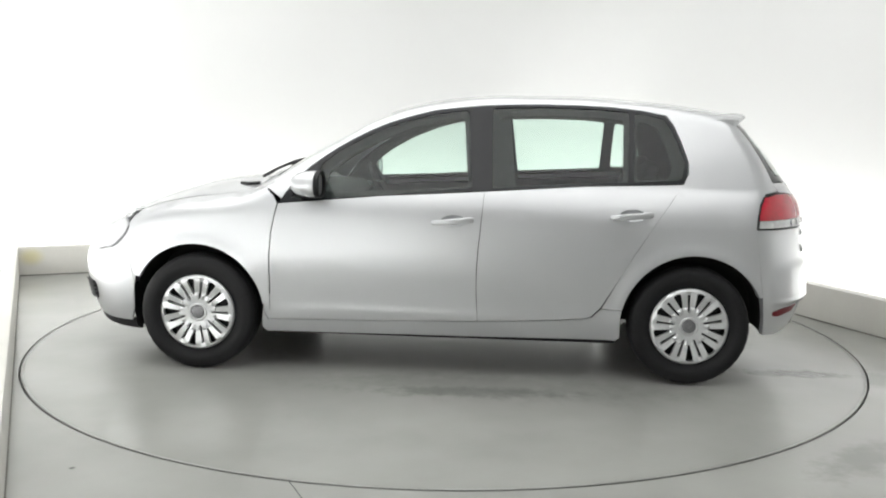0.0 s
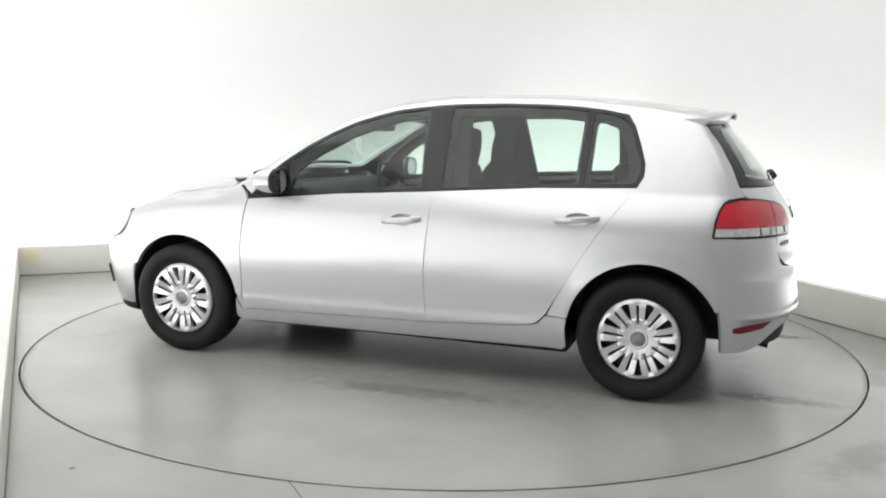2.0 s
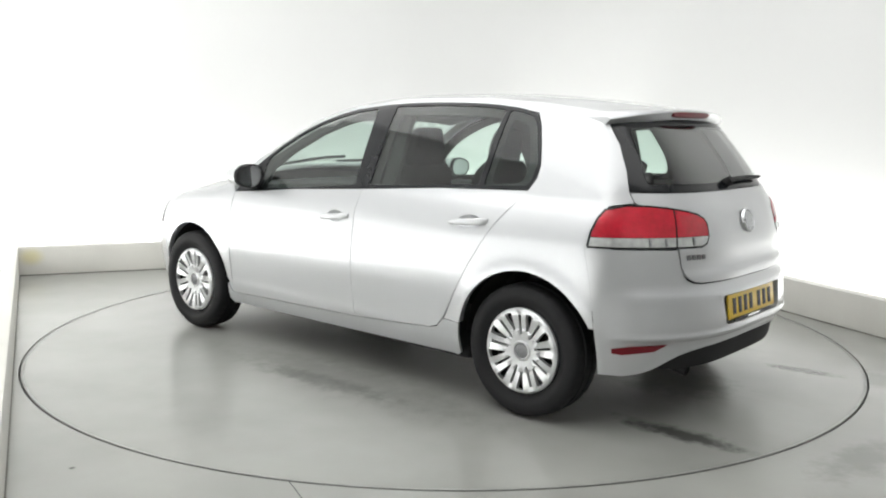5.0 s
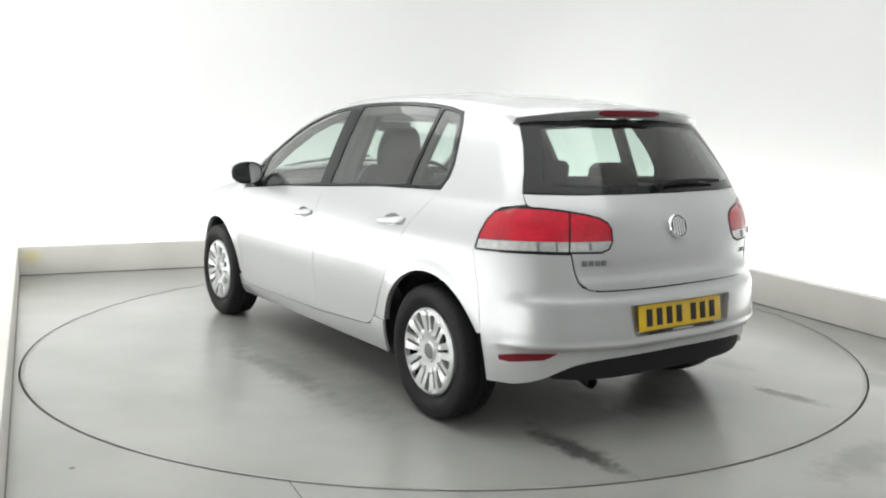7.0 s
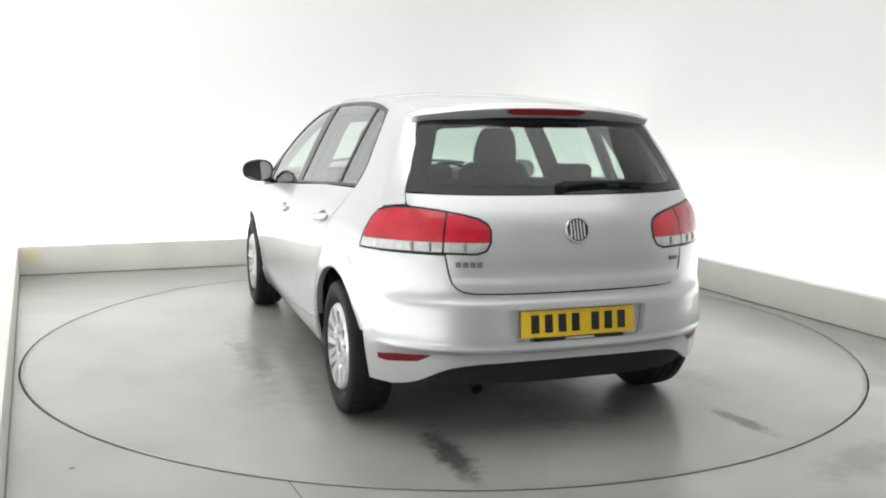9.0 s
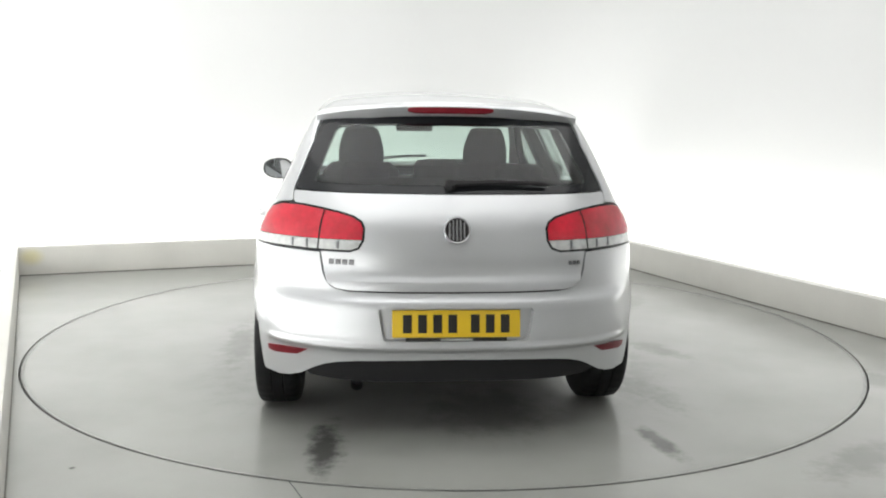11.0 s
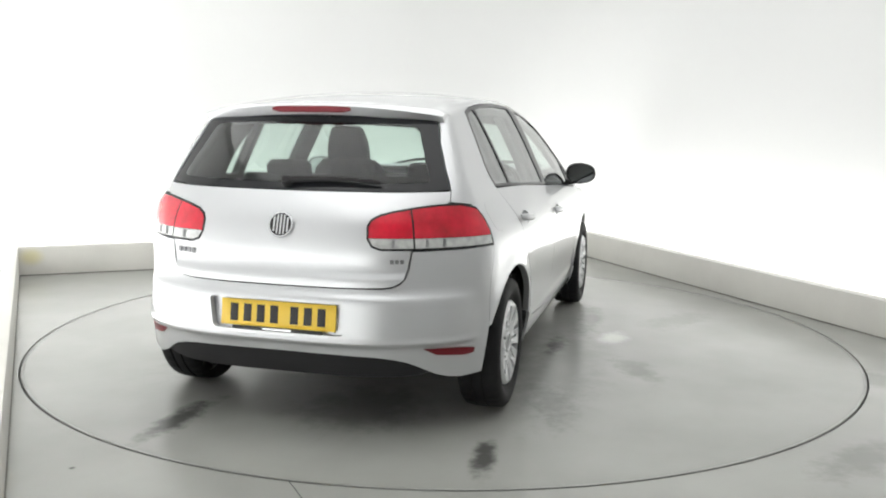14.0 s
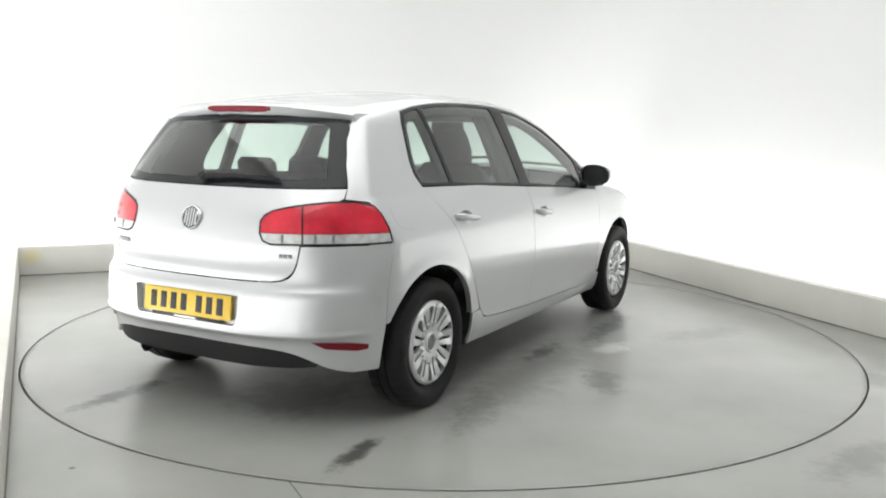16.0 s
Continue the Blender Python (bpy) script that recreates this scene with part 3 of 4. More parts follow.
skin("tailgate", shut(hatch, .0015), on_tail, M["paint"], car, .014,
     dent=lambda p: .011 / (1 + np.exp((p[..., 2] - .708) / .006)) - .004 * np.exp(-((p[..., 2] - .750) / .04) ** 2))

lamp = [tail_xz(-1.600, .827), tail_xz(-1.605, .885), tail_xz(-1.619, .942), tail_xz(-1.64, .98), tail_yz(.70, .998)] + [tail_yz(.62, .996), tail_yz(.548, .987), tail_yz(.47, .973), tail_yz(.41, .957), tail_yz(.378, .937), tail_yz(.366, .910), tail_yz(.370, .86), tail_yz(.39, .826), tail_yz(.428, .812), tail_yz(.549, .813), tail_yz(.669, .814)] + [tail_yz(.752, .814), tail_xz(-1.605, .816)]
WHITE = .862


def cut(loop, z0, z1, u0, u1):
    """The part of an outline within a box (Sutherland-Hodgman)."""
    l = [np.array(p, float) for p in loop]
    for ax, v, s in ((1, z0, 1), (1, z1, -1), (0, u0, 1), (0, u1, -1)):
        o = []
        for i in range(len(l)):
            a, b = l[i - 1], l[i]
            ia, ib = (a[ax] - v) * s >= 0, (b[ax] - v) * s >= 0
            if ia != ib:
                o.append(a + (b - a) * (v - a[ax]) / (b[ax] - a[ax]))
            if ib:
                o.append(b)
        l = o
    return l


split = tail_yz(.547, .9)[0]
skin("lamp_gasket", lamp, on_tail, M["black"], car, .03, lift=.003, thick=.02, mirror=True, label="black lamp gasket")
for nm, u0, u1 in (("outer_lens", split + .004, 9), ("inner_lens", -9, split - .003)):
    body = shut(lamp, .009)
    skin("red_" + nm, cut(body, WHITE + .001, 2, u0, u1), on_tail, M["red"], car, .02, lift=.007, thick=.012, mirror=True, roll=.004, label="glossy red tail lamp lens")
    skin("clear_" + nm, cut(body, 0, WHITE - .001, u0, u1), on_tail, M["clear"], car, .02, lift=.007, thick=.012, mirror=True, roll=.004, label="clear white tail lamp lens")

# rear bumper
bump_half = [tail_yz(.001, .652), tail_yz(.25, .653), tail_yz(.44, .655), tail_yz(.482, .661), tail_yz(.511, .675), tail_yz(.530, .698), tail_yz(.542, .735), tail_yz(.552, .808)] + [tail_yz(.669, .810), tail_yz(.752, .811), tail_xz(-1.594, .813), tail_xz(-1.627, .66), tail_xz(-1.649, .47), tail_xz(-1.660, .37), tail_xz(-1.662, .275)] + [tail_yz(.73, .264), tail_yz(.685, .272), tail_yz(.645, .288), tail_yz(.61, .309), tail_yz(.575, .330), tail_yz(.535, .348), tail_yz(.48, .362), tail_yz(.40, .371), tail_yz(.25, .376), tail_yz(.001, .378)]
bumper_loop = both(bump_half)
recess = rounded(both([tail_yz(.001, .593), tail_yz(.315, .593), tail_yz(.292, .462), tail_yz(.001, .462)]), .02, (1, 2, 5, 6))
step = lambda z, at, w: 1 / (1 + np.exp((z - at) / w))
inboard = lambda p: np.clip((-1.68 - p[..., 0]) / .14, 0, 1) ** 2 * (3 - 2 * np.clip((-1.68 - p[..., 0]) / .14, 0, 1))
lip = lambda p: inboard(p) * (.024 * step(p[..., 2], .628, .009) - .030 * step(p[..., 2], .418, .006) + .008 * np.exp(-((p[..., 2] - .432) / .010) ** 2))
skin("rear_bumper", shut(bumper_loop, -.0005), on_tail, M["paint"], car, .02, (recess,), dent=lambda p: lip(p) + quarter_flare(p), thick=.03)
skin("plate_recess", shut(recess, -.004), on_tail, M["paint"], car, .03, lift=-.010, thick=.004, roll=0)
diff = both([tail_yz(.001, .384), tail_yz(.25, .382), tail_yz(.40, .378), tail_yz(.48, .369), tail_yz(.535, .356), tail_yz(.575, .338), tail_yz(.61, .317), tail_yz(.635, .300), tail_yz(.60, .282), tail_yz(.5, .275), tail_yz(.35, .272), tail_yz(.001, .272)])
skin("diffuser", diff, on_tail, M["plastic"], car, .02, lift=-.022, thick=.03, label="matt black lower bumper insert")
refl = [tail_xz(-1.69, .386), tail_xz(-1.78, .398), tail_yz(.60, .405), tail_yz(.645, .376), tail_xz(-1.75, .362), tail_xz(-1.70, .370)]
skin("reflector", refl, on_tail, M["darkred"], car, .02, lift=.004, thick=.03, mirror=True, label="dark red bumper reflector")

# bonnet and nose
bonnet = [(1.03, 0), (1.02, .3), (.985, .62), (1.05, .70), (1.4, .685), (1.66, .655), (1.80, .58), (1.91, .40), (1.965, 0)]
bonnet = bonnet + [(x, -y) for x, y in bonnet[-2:0:-1]]
skin("bonnet", shut(bonnet, .001), on_top, M["paint"], car, .05)
nose = [(nose_u(1.649, .83), .47), (nose_u(1.66, .82), .60), (nose_u(1.74, .76), .605), (nose_u(1.88, .60), .63), (nose_u(2.02, .4), .68), (nose_u(2.1, .001), .72)]
nose_low = [(nose_u(2.1, .001), .235), (nose_u(2.0, .4), .235), (nose_u(1.8, .66), .235), (nose_u(1.68, .78), .235), (nose_u(1.66, .80), .30)]
front_half = nose[::-1] + nose_low[::-1]
skin("front_bumper", shut(both(front_half), .002), on_nose, M["paint"], car, .05)
chin = both([(nose_u(2.1, .001), .240), (nose_u(2.0, .4), .240), (nose_u(1.8, .66), .238), (nose_u(1.665, .79), .238), (nose_u(1.665, .79), .182), (nose_u(1.8, .66), .196), (nose_u(2.1, .001), .215)])
skin("front_lip", chin, on_nose, M["plastic"], car, .05, lift=-.004, thick=.02, label="black lower front lip")
head = [(nose_u(1.925, .66), .605), (nose_u(1.93, .60), .69), (nose_u(1.853, .625), .775), (nose_u(1.719, .738), .81), (nose_u(1.666, .814), .778), (nose_u(1.688, .827), .72), (nose_u(1.771, .796), .645)]
skin("headlamp", rounded(head, .03), on_nose, M["badge"], car, .025, lift=.003, mirror=True, label="headlamp with a grey edge")
skin("headlamp_lens", shut(rounded(head, .03), .008), on_nose, M["lampglass"], car, .02, lift=.007, thick=.01, roll=.004, mirror=True, label="glossy clear headlamp lens")
grille = both([(nose_u(2.05, .001), .80), (nose_u(1.99, .38), .775), (nose_u(2.03, .39), .70), (nose_u(2.1, .001), .73)])
skin("grille", grille, on_nose, M["plastic"], car, .05, lift=-.01)
fog = [(nose_u(1.86, .63), .42), (nose_u(1.97, .52), .44), (nose_u(1.97, .52), .32), (nose_u(1.87, .62), .33)]
skin("fog_grille", rounded(fog, .03), on_nose, M["plastic"], car, .03, lift=.004, mirror=True, label="black slatted fog lamp grille")


# ---- wheels ----
def lathe(profile, n=48, axis_y=True):
    """Turned solid round the y axis from (radius, y) points."""
    bm = bmesh.new()
    rings = []
    for i in range(n):
        a = math.tau * i / n
        rings.append([bm.verts.new((r * math.cos(a), y, r * math.sin(a))) for r, y in profile])
    for i in range(n):
        a, b = rings[i], rings[(i + 1) % n]
        for j in range(len(profile) - 1):
            bm.faces.new((a[j], a[j + 1], b[j + 1], b[j]))
    bmesh.ops.remove_doubles(bm, verts=bm.verts, dist=1e-5)
    return bm


TYRE = [(.195, -.095), (.215, -.100), (.26, -.102), (.295, -.094), (.311, -.080), (.316, -.05), (.3165, -.03), (.309, -.028), (.309, -.022), (.317, -.020), (.317, .020), (.309, .022), (.309, .028), (.3165, .03), (.316, .05), (.311, .080), (.300, .092), (.285, .098), (.262, .100), (.242, .096), (.230, .086), (.21, .074), (.195, .07)]


def tread(bm):
    """Cross grooves in the tyre's shoulders."""
    for v in bm.verts:
        r = math.hypot(v.co.x, v.co.z)
        k = int(round(math.atan2(v.co.z, v.co.x) / math.tau * 144)) % 4
        if k == 0 and r > .308 and abs(v.co.y) > .028:
            v.co.x *= .991
            v.co.z *= .991
    return bm


def cap_depth(r):
    return curve(r, [0, .05, .09, .15, .182, .196, .204], [.080, .081, .087, .094, .097, .095, .084])


def hubcap_face():
    """Dished wheel cover with nine tapered openings and nine slits cut through it."""
    ring = lambda r, n: np.array([(r * math.cos(math.tau * i / n), r * math.sin(math.tau * i / n)) for i in range(n)])
    loops = [ring(.204, 90)]
    for k in range(9):
        a = math.tau * k / 9
        rot = np.array([[math.cos(a), math.sin(a)], [-math.sin(a), math.cos(a)]])
        tri = np.array(rounded([(.100, -.004), (.182, -.022), (.187, 0), (.182, .022), (.100, .004)], .007, (0, 1, 3, 4), 3)) @ rot
        a += math.tau / 18
        rot = np.array([[math.cos(a), math.sin(a)], [-math.sin(a), math.cos(a)]])
        slit = np.array(rounded([(.076, -.0045), (.172, -.0075), (.172, .0075), (.076, .0045)], .004, None, 2)) @ rot
        loops += [tri, slit]
    pts, edges = [], []
    for l in loops:
        l = resample(l, .012)
        k = len(pts)
        pts += list(l)
        edges += [(k + i, k + (i + 1) % len(l)) for i in range(len(l))]
    for r, n in ((0, 1), (.03, 12), (.055, 20), (.07, 36), (.095, 36), (.193, 90)):
        pts += list(ring(r, n) + 1e-6)
    v2, _, faces, *_ = delaunay_2d_cdt([Vector(p) for p in pts], edges, [], 0, 1e-7)
    q = np.array([tuple(v) for v in v2])
    f = np.array([tuple(t) for t in faces if len(t) == 3])
    cen = q[f].mean(1)
    ok = np.linalg.norm(cen, axis=1) < .204
    for l in loops[1:]:
        ok &= ~inside_poly(cen, l)
    f = f[ok]
    r = np.linalg.norm(q, axis=1)
    ang = np.arctan2(q[:, 1], q[:, 0]) * 9
    relief = .007 * np.cos(ang * 2) * np.clip((r - .06) / .04, 0, 1) * np.clip((.19 - r) / .02, 0, 1)
    d = cap_depth(r) - relief
    bm = bmesh.new()
    vs = [bm.verts.new((x, y, z)) for (x, z), y in zip(q, d)]
    for t in f:
        try:
            bm.faces.new([vs[i] for i in t])
        except ValueError:
            pass
    rim = [e for e in bm.edges if len(e.link_faces) == 1]
    made = bmesh.ops.extrude_edge_only(bm, edges=rim)
    for v in made["geom"]:
        if isinstance(v, bmesh.types.BMVert):
            v.co.y -= .022
    for v in [v for v in bm.verts if not v.link_faces]:
        bm.verts.remove(v)
    return bm


def make_wheel():
    w = part("wheel", lathe([(0, .03), (.06, .035), (.19, .03), (.197, .05), (.197, -.09), (.18, -.09), (.18, -.02), (0, -.02)]), M["steel"], car, "dark steel wheel with a silver hubcap")
    part("tyre", tread(lathe(TYRE, 144)), M["rubber"], w, "black rubber tyre")
    part("hubcap", hubcap_face(), M["hubcap"], w, "silver plastic hubcap with nine twin spokes")
    part("hubcap_ring", lathe([(.037, .079), (.040, .087), (.046, .087), (.051, .080)]), M["hubcap"], w)
    part("hub_badge", lathe([(.0, .0855), (.022, .085), (.034, .083), (.037, .080)], 24), M["badge"], w, "round grey hub badge")
    return w


wheel = make_wheel()
SPOTS = [(1.297, .800, 0), (-1.287, .757, 0), (1.297, -.800, 180), (-1.287, -.757, 180)]
for i, (x, y, a) in enumerate(SPOTS):
    m = pose(x, y, .312, 0, 0, a) @ Matrix.Diagonal((.986, 1, .986, 1))
    if i == 0:
        wheel.matrix_basis = m
    else:
        copy_thing(wheel, m @ pose(0, 0, 0, 0, 13 * i, 0))

# arch liners and underbody
def liner(c, y0, y1):
    bm = bmesh.new()
    r0 = c[2] + .004
    rows = []
    for y, r in ((y1, r0), (y0, r0)):
        rows.append([bm.verts.new((c[0] + r * math.cos(a), y, c[1] + r * math.sin(a))) for a in np.linspace(radians(-18 if c is ARCH_F else 3), radians(198 if c is ARCH_F else 186), 30)])
    for j in range(29):
        bm.faces.new((rows[0][j], rows[0][j + 1], rows[1][j + 1], rows[1][j]))
    bm.faces.new(rows[1])
    return bm


for c in (ARCH_F, ARCH_R):
    for s in (1, -1):
        part("arch_liner", liner(c, s * .52, s * (.80 if c is ARCH_R else .83)), M["plastic"], car, "black wheel arch liner")
bm = bmesh.new()
box(bm, (-.93, -.78, .19), (.93, .78, .26), .02)
box(bm, (-1.74, -.46, .25), (-.9, .46, .34), .03)
box(bm, (.9, -.5, .2), (1.95, .5, .34), .03)
part("underbody", bm, M["plastic"], car, "black underbody")


# ---- smaller parts of the car ----
def tail_point(y, z, out=0.0):
    p = on_tail(np.array([tail_yz(y, z)]))
    return (p + form_normal(p) * out)[0]


def bar(bm, path, half_w, half_t, up):
    """A bar of rectangular section along a path of points; up gives its thickness direction."""
    rows = []
    for i, p in enumerate(path):
        p = Vector(p)
        d = Vector(path[min(i + 1, len(path) - 1)]) - Vector(path[max(i - 1, 0)])
        u = Vector(up[i] if isinstance(up, list) else up).normalized()
        s = d.cross(u).normalized()
        w = half_w[i] if isinstance(half_w, (list, tuple)) else half_w
        rows.append([bm.verts.new(p + s * a * w + u * b * half_t) for a, b in ((-1, -1), (1, -1), (1, .4), (.6, 1), (-.6, 1), (-1, .4))])
    for a, b in zip(rows, rows[1:]):
        for j in range(6):
            bm.faces.new((a[j], a[(j + 1) % 6], b[(j + 1) % 6], b[j]))
    bm.faces.new(rows[0][::-1])
    bm.faces.new(rows[-1])


# roof spoiler with the high brake lamp
bm = bmesh.new()
rows = []
for i in range(41):
    y = -.575 + 1.15 * i / 40
    k = abs(y) / .575
    tip = -1.655 + .115 * k ** 2.6
    zt = 1.408 - .042 * k ** 2.2
    root = tip + .12
    zr = float(on_top(np.array([[min(root, -1.40), y]]))[0, 2])
    rows.append([bm.verts.new(v) for v in ((root, y, zr + .001), (tip + .04, y, (zr + zt) / 2 + .004), (tip + .006, y, zt), (tip, y, zt - .008), (tip + .035, y, zt - .046), (tip + .085, y, zt - .052))])
for a, b in zip(rows, rows[1:]):
    for j in range(5):
        bm.faces.new((a[j], a[j + 1], b[j + 1], b[j]))
bm.faces.new(rows[0])
bm.faces.new(rows[-1])
part("spoiler", bm, M["paint"], car, "silver roof spoiler")
bm = bmesh.new()
path, ups = [], []
for i in range(13):
    y = -.185 + .37 * i / 12
    path.append((-1.642 + .115 * (abs(y) / .575) ** 2.6, y, 1.386))
    ups.append((-1, 0, -.15))
bar(bm, path, [.008] + [.016] * 11 + [.008], .012, ups)
part("high_brake_lamp", bm, M["darkred"], car, "dark red high brake lamp")

# rear wiper
bm = bmesh.new()
ys = [.03 - .42 * i / 10 for i in range(11)]
bar(bm, [tail_point(y, 1.074 + .008 * math.sin(i * .3), .018) for i, y in enumerate(ys)], [.014, .012, .011, .010, .009, .008, .008, .007, .007, .006, .005], .007, [tuple(form_normal(tail_point(y, 1.078)[None])[0]) for y in ys])
wiper = part("rear_wiper", bm, M["plastic"], car, "black rear wiper arm")
bm = bmesh.new()
bmesh.ops.create_cone(bm, cap_ends=True, segments=24, radius1=.024, radius2=.018, depth=.03)
c = Vector(tail_point(.02, 1.074, .014))
nrm = Vector(form_normal(tail_point(.02, 1.078)[None])[0])
bmesh.ops.transform(bm, matrix=Matrix.Translation(c) @ nrm.to_track_quat("Z", "Y").to_matrix().to_4x4(), verts=bm.verts)
part("wiper_pivot", bm, M["plastic"], wiper)

# round badge on the tailgate: a chrome ring with plain upright bars on a dark disc
c = Vector(tail_point(0, .903, .002))
nrm = Vector(form_normal(tail_point(0, .903)[None])[0])
tilt = math.atan2(nrm.z, -nrm.x)
facing = Matrix.Translation(c) @ Matrix.Rotation(tilt, 4, "Y") @ Matrix.Rotation(math.pi / 2, 4, "Z")
bm = lathe([(.0, .004), (.048, .006), (.052, .0)], 40)
bmesh.ops.transform(bm, matrix=facing, verts=bm.verts)
badge = part("badge", bm, M["ink"], car, "round dark badge with a chrome ring")
bm = lathe([(.046, .004), (.048, .011), (.053, .012), (.056, .007), (.057, 0)], 40)
bmesh.ops.transform(bm, matrix=facing, verts=bm.verts)
part("badge_ring", bm, M["chrome"], badge, "chrome ring")
bm = bmesh.new()
for x in (-.030, -.015, 0, .015, .030):
    h = math.sqrt(.043 ** 2 - x * x)
    bar(bm, [(x, .008, -h), (x, .008, h)], .0046, .004, (0, 1, 0))
bmesh.ops.transform(bm, matrix=facing, verts=bm.verts)
part("badge_emblem", bm, M["chrome"], badge, "plain upright chrome bars")

# number plate with plain bars in place of its characters
pc = Vector(tail_point(0, .531, .004))
pn = Vector(form_normal(tail_point(0, .531)[None])[0])
plate_m = Matrix.Translation(pc) @ Matrix.Rotation(math.atan2(pn.z, -pn.x), 4, "Y") @ Matrix.Rotation(math.pi / 2, 4, "Z")
bm = bmesh.new()
box(bm, (-.26, -.004, -.0555), (.26, .004, .0555), .003, plate_m)
plate = part("number_plate", bm, M["yellow"], car, "yellow rear number plate with dark bars")
for k in range(7):
    a = .222 - .061 * k - (.03 if k > 3 else 0)
    bm = bmesh.new()
    box(bm, (a - .041, .004, -.037), (a - .005, .0055, .037), .0007, plate_m)
    part("plate_bar", bm, M["ink"], plate)
bm = bmesh.new()
box(bm, (-.205, .001, -.071), (.205, .007, -.0562), .002, plate_m)
strip = part("plate_strip", bm, M["ink"], car, "black strip under the number plate")
bm = bmesh.new()
box(bm, (-.065, .0075, -.068), (.065, .0085, -.0595), 0, plate_m)
part("strip_lettering", bm, M["clear"], strip, "pale unreadable lettering")

# raised lettering on the tailgate, unreadable: plain bars
for ys, z in (((.512, .485, .458, .431), .774), ((-.468, -.487, -.506), .768)):
    for y in ys:
        w = .020 if z > .77 else .014
        bm = bmesh.new()
        bar(bm, [tail_point(y, z, .001), tail_point(y - w, z, .001)], .011 if z > .77 else .008, .0015, tuple(form_normal(tail_point(y, z)[None])[0]))
        part("tailgate_lettering", bm, M["badge"], car, "small grey lettering bar")

# dark ribs between the chambers of the clear lamp strip
for s in (1, -1):
    for y in (.66, .60, .475):
        bm = bmesh.new()
        ends = [tail_point(s * y, .826, .0085), tail_point(s * y, .857, .0085)]
        bar(bm, ends, .006, .002, tuple(form_normal(tail_point(s * y, .84)[None])[0]))
        part("lamp_rib", bm, M["badge"], car, "grey rib in the clear lamp strip")

# tail pipe
bm = bmesh.new()
for y in (.40,):
    bmesh.ops.create_cone(bm, cap_ends=False, segments=20, radius1=.026, radius2=.026, depth=.22, matrix=Matrix.Translation((-1.775, y, .272)) @ Matrix.Rotation(radians(78), 4, "Y"))
    bmesh.ops.create_cone(bm, cap_ends=True, segments=20, radius1=.022, radius2=.022, depth=.16, matrix=Matrix.Translation((-1.76, y, .274)) @ Matrix.Rotation(radians(78), 4, "Y"))
part("tail_pipe", bm, M["steel"], car, "dark twin tail pipe")


# door handles: a dished cup behind a bowed silver grip
def handle(x0, x1, z0, z1):
    cx, cz = (x0 + x1) / 2, (z0 + z1) / 2
    for s in (1, -1):
        n = 14
        rows = []
        bm = bmesh.new()
        for i in range(n + 1):
            t = i / n
            x, z = x0 + (x1 - x0) * t, z0 + (z1 - z0) * t
            p = on_side(np.array([[x, z]]))[0]
            lift = .004 + .030 * math.sin(math.pi * min(1, max(0, t * 1.06 - .03))) ** .45
            hw = .0155 * (.55 + .45 * math.sin(math.pi * t) ** .5) + .004 * (t > .75)
            rows.append([bm.verts.new((p[0], s * (p[1] + lift + dy), p[2] + dz)) for dz, dy in ((-hw, -.006), (-hw * .75, .002), (0, .006), (hw * .75, .003), (hw, -.004), (hw * .6, -.011), (-hw * .6, -.012))])
        for a, b in zip(rows, rows[1:]):
            for j in range(7):
                bm.faces.new((a[j], a[(j + 1) % 7], b[(j + 1) % 7], b[j]))
        bm.faces.new(rows[0])
        bm.faces.new(rows[-1])
        h = part("door_handle", bm, M["paint"], doors[0], "silver door handle over a dished cup")
        h.parent = doors[(0 if x1 > -.5 else 2) + (0 if s == 1 else 1)]
    loop = cup(*(CUP_F if x1 > -.5 else CUP_R))
    mid = np.array(loop).mean(0)
    bowl = lambda p: -.028 * np.clip(1 - ((p[..., 0] - mid[0]) / .068) ** 2 - ((p[..., 2] - mid[1]) / .032) ** 2, 0, 1) ** .7
    cups = skin("handle_cup", loop, on_side, M["paint"], None, .008, thick=.001, mirror=True, roll=0, dent=bowl)
    for o, d in zip(cups, (0, 1)):
        o.parent = doors[(0 if x1 > -.5 else 2) + d]


handle(.045, -.172, .822, .842)
handle(-.865, -1.082, .868, .886)

# fuel flap on the right rear wing
flap = rounded([(-1.43, 1.012), (-1.57, .995), (-1.585, .94), (-1.56, .885), (-1.44, .868), (-1.405, .92), (-1.405, .99)], .04)
flap = [(x + .02, z - .012) for x, z in flap]
f = skin("fuel_flap", flap, on_side, M["paint"], car, .02, lift=.0025, thick=.002, mirror=True, roll=.0015)
bpy.data.objects.remove(f[0])


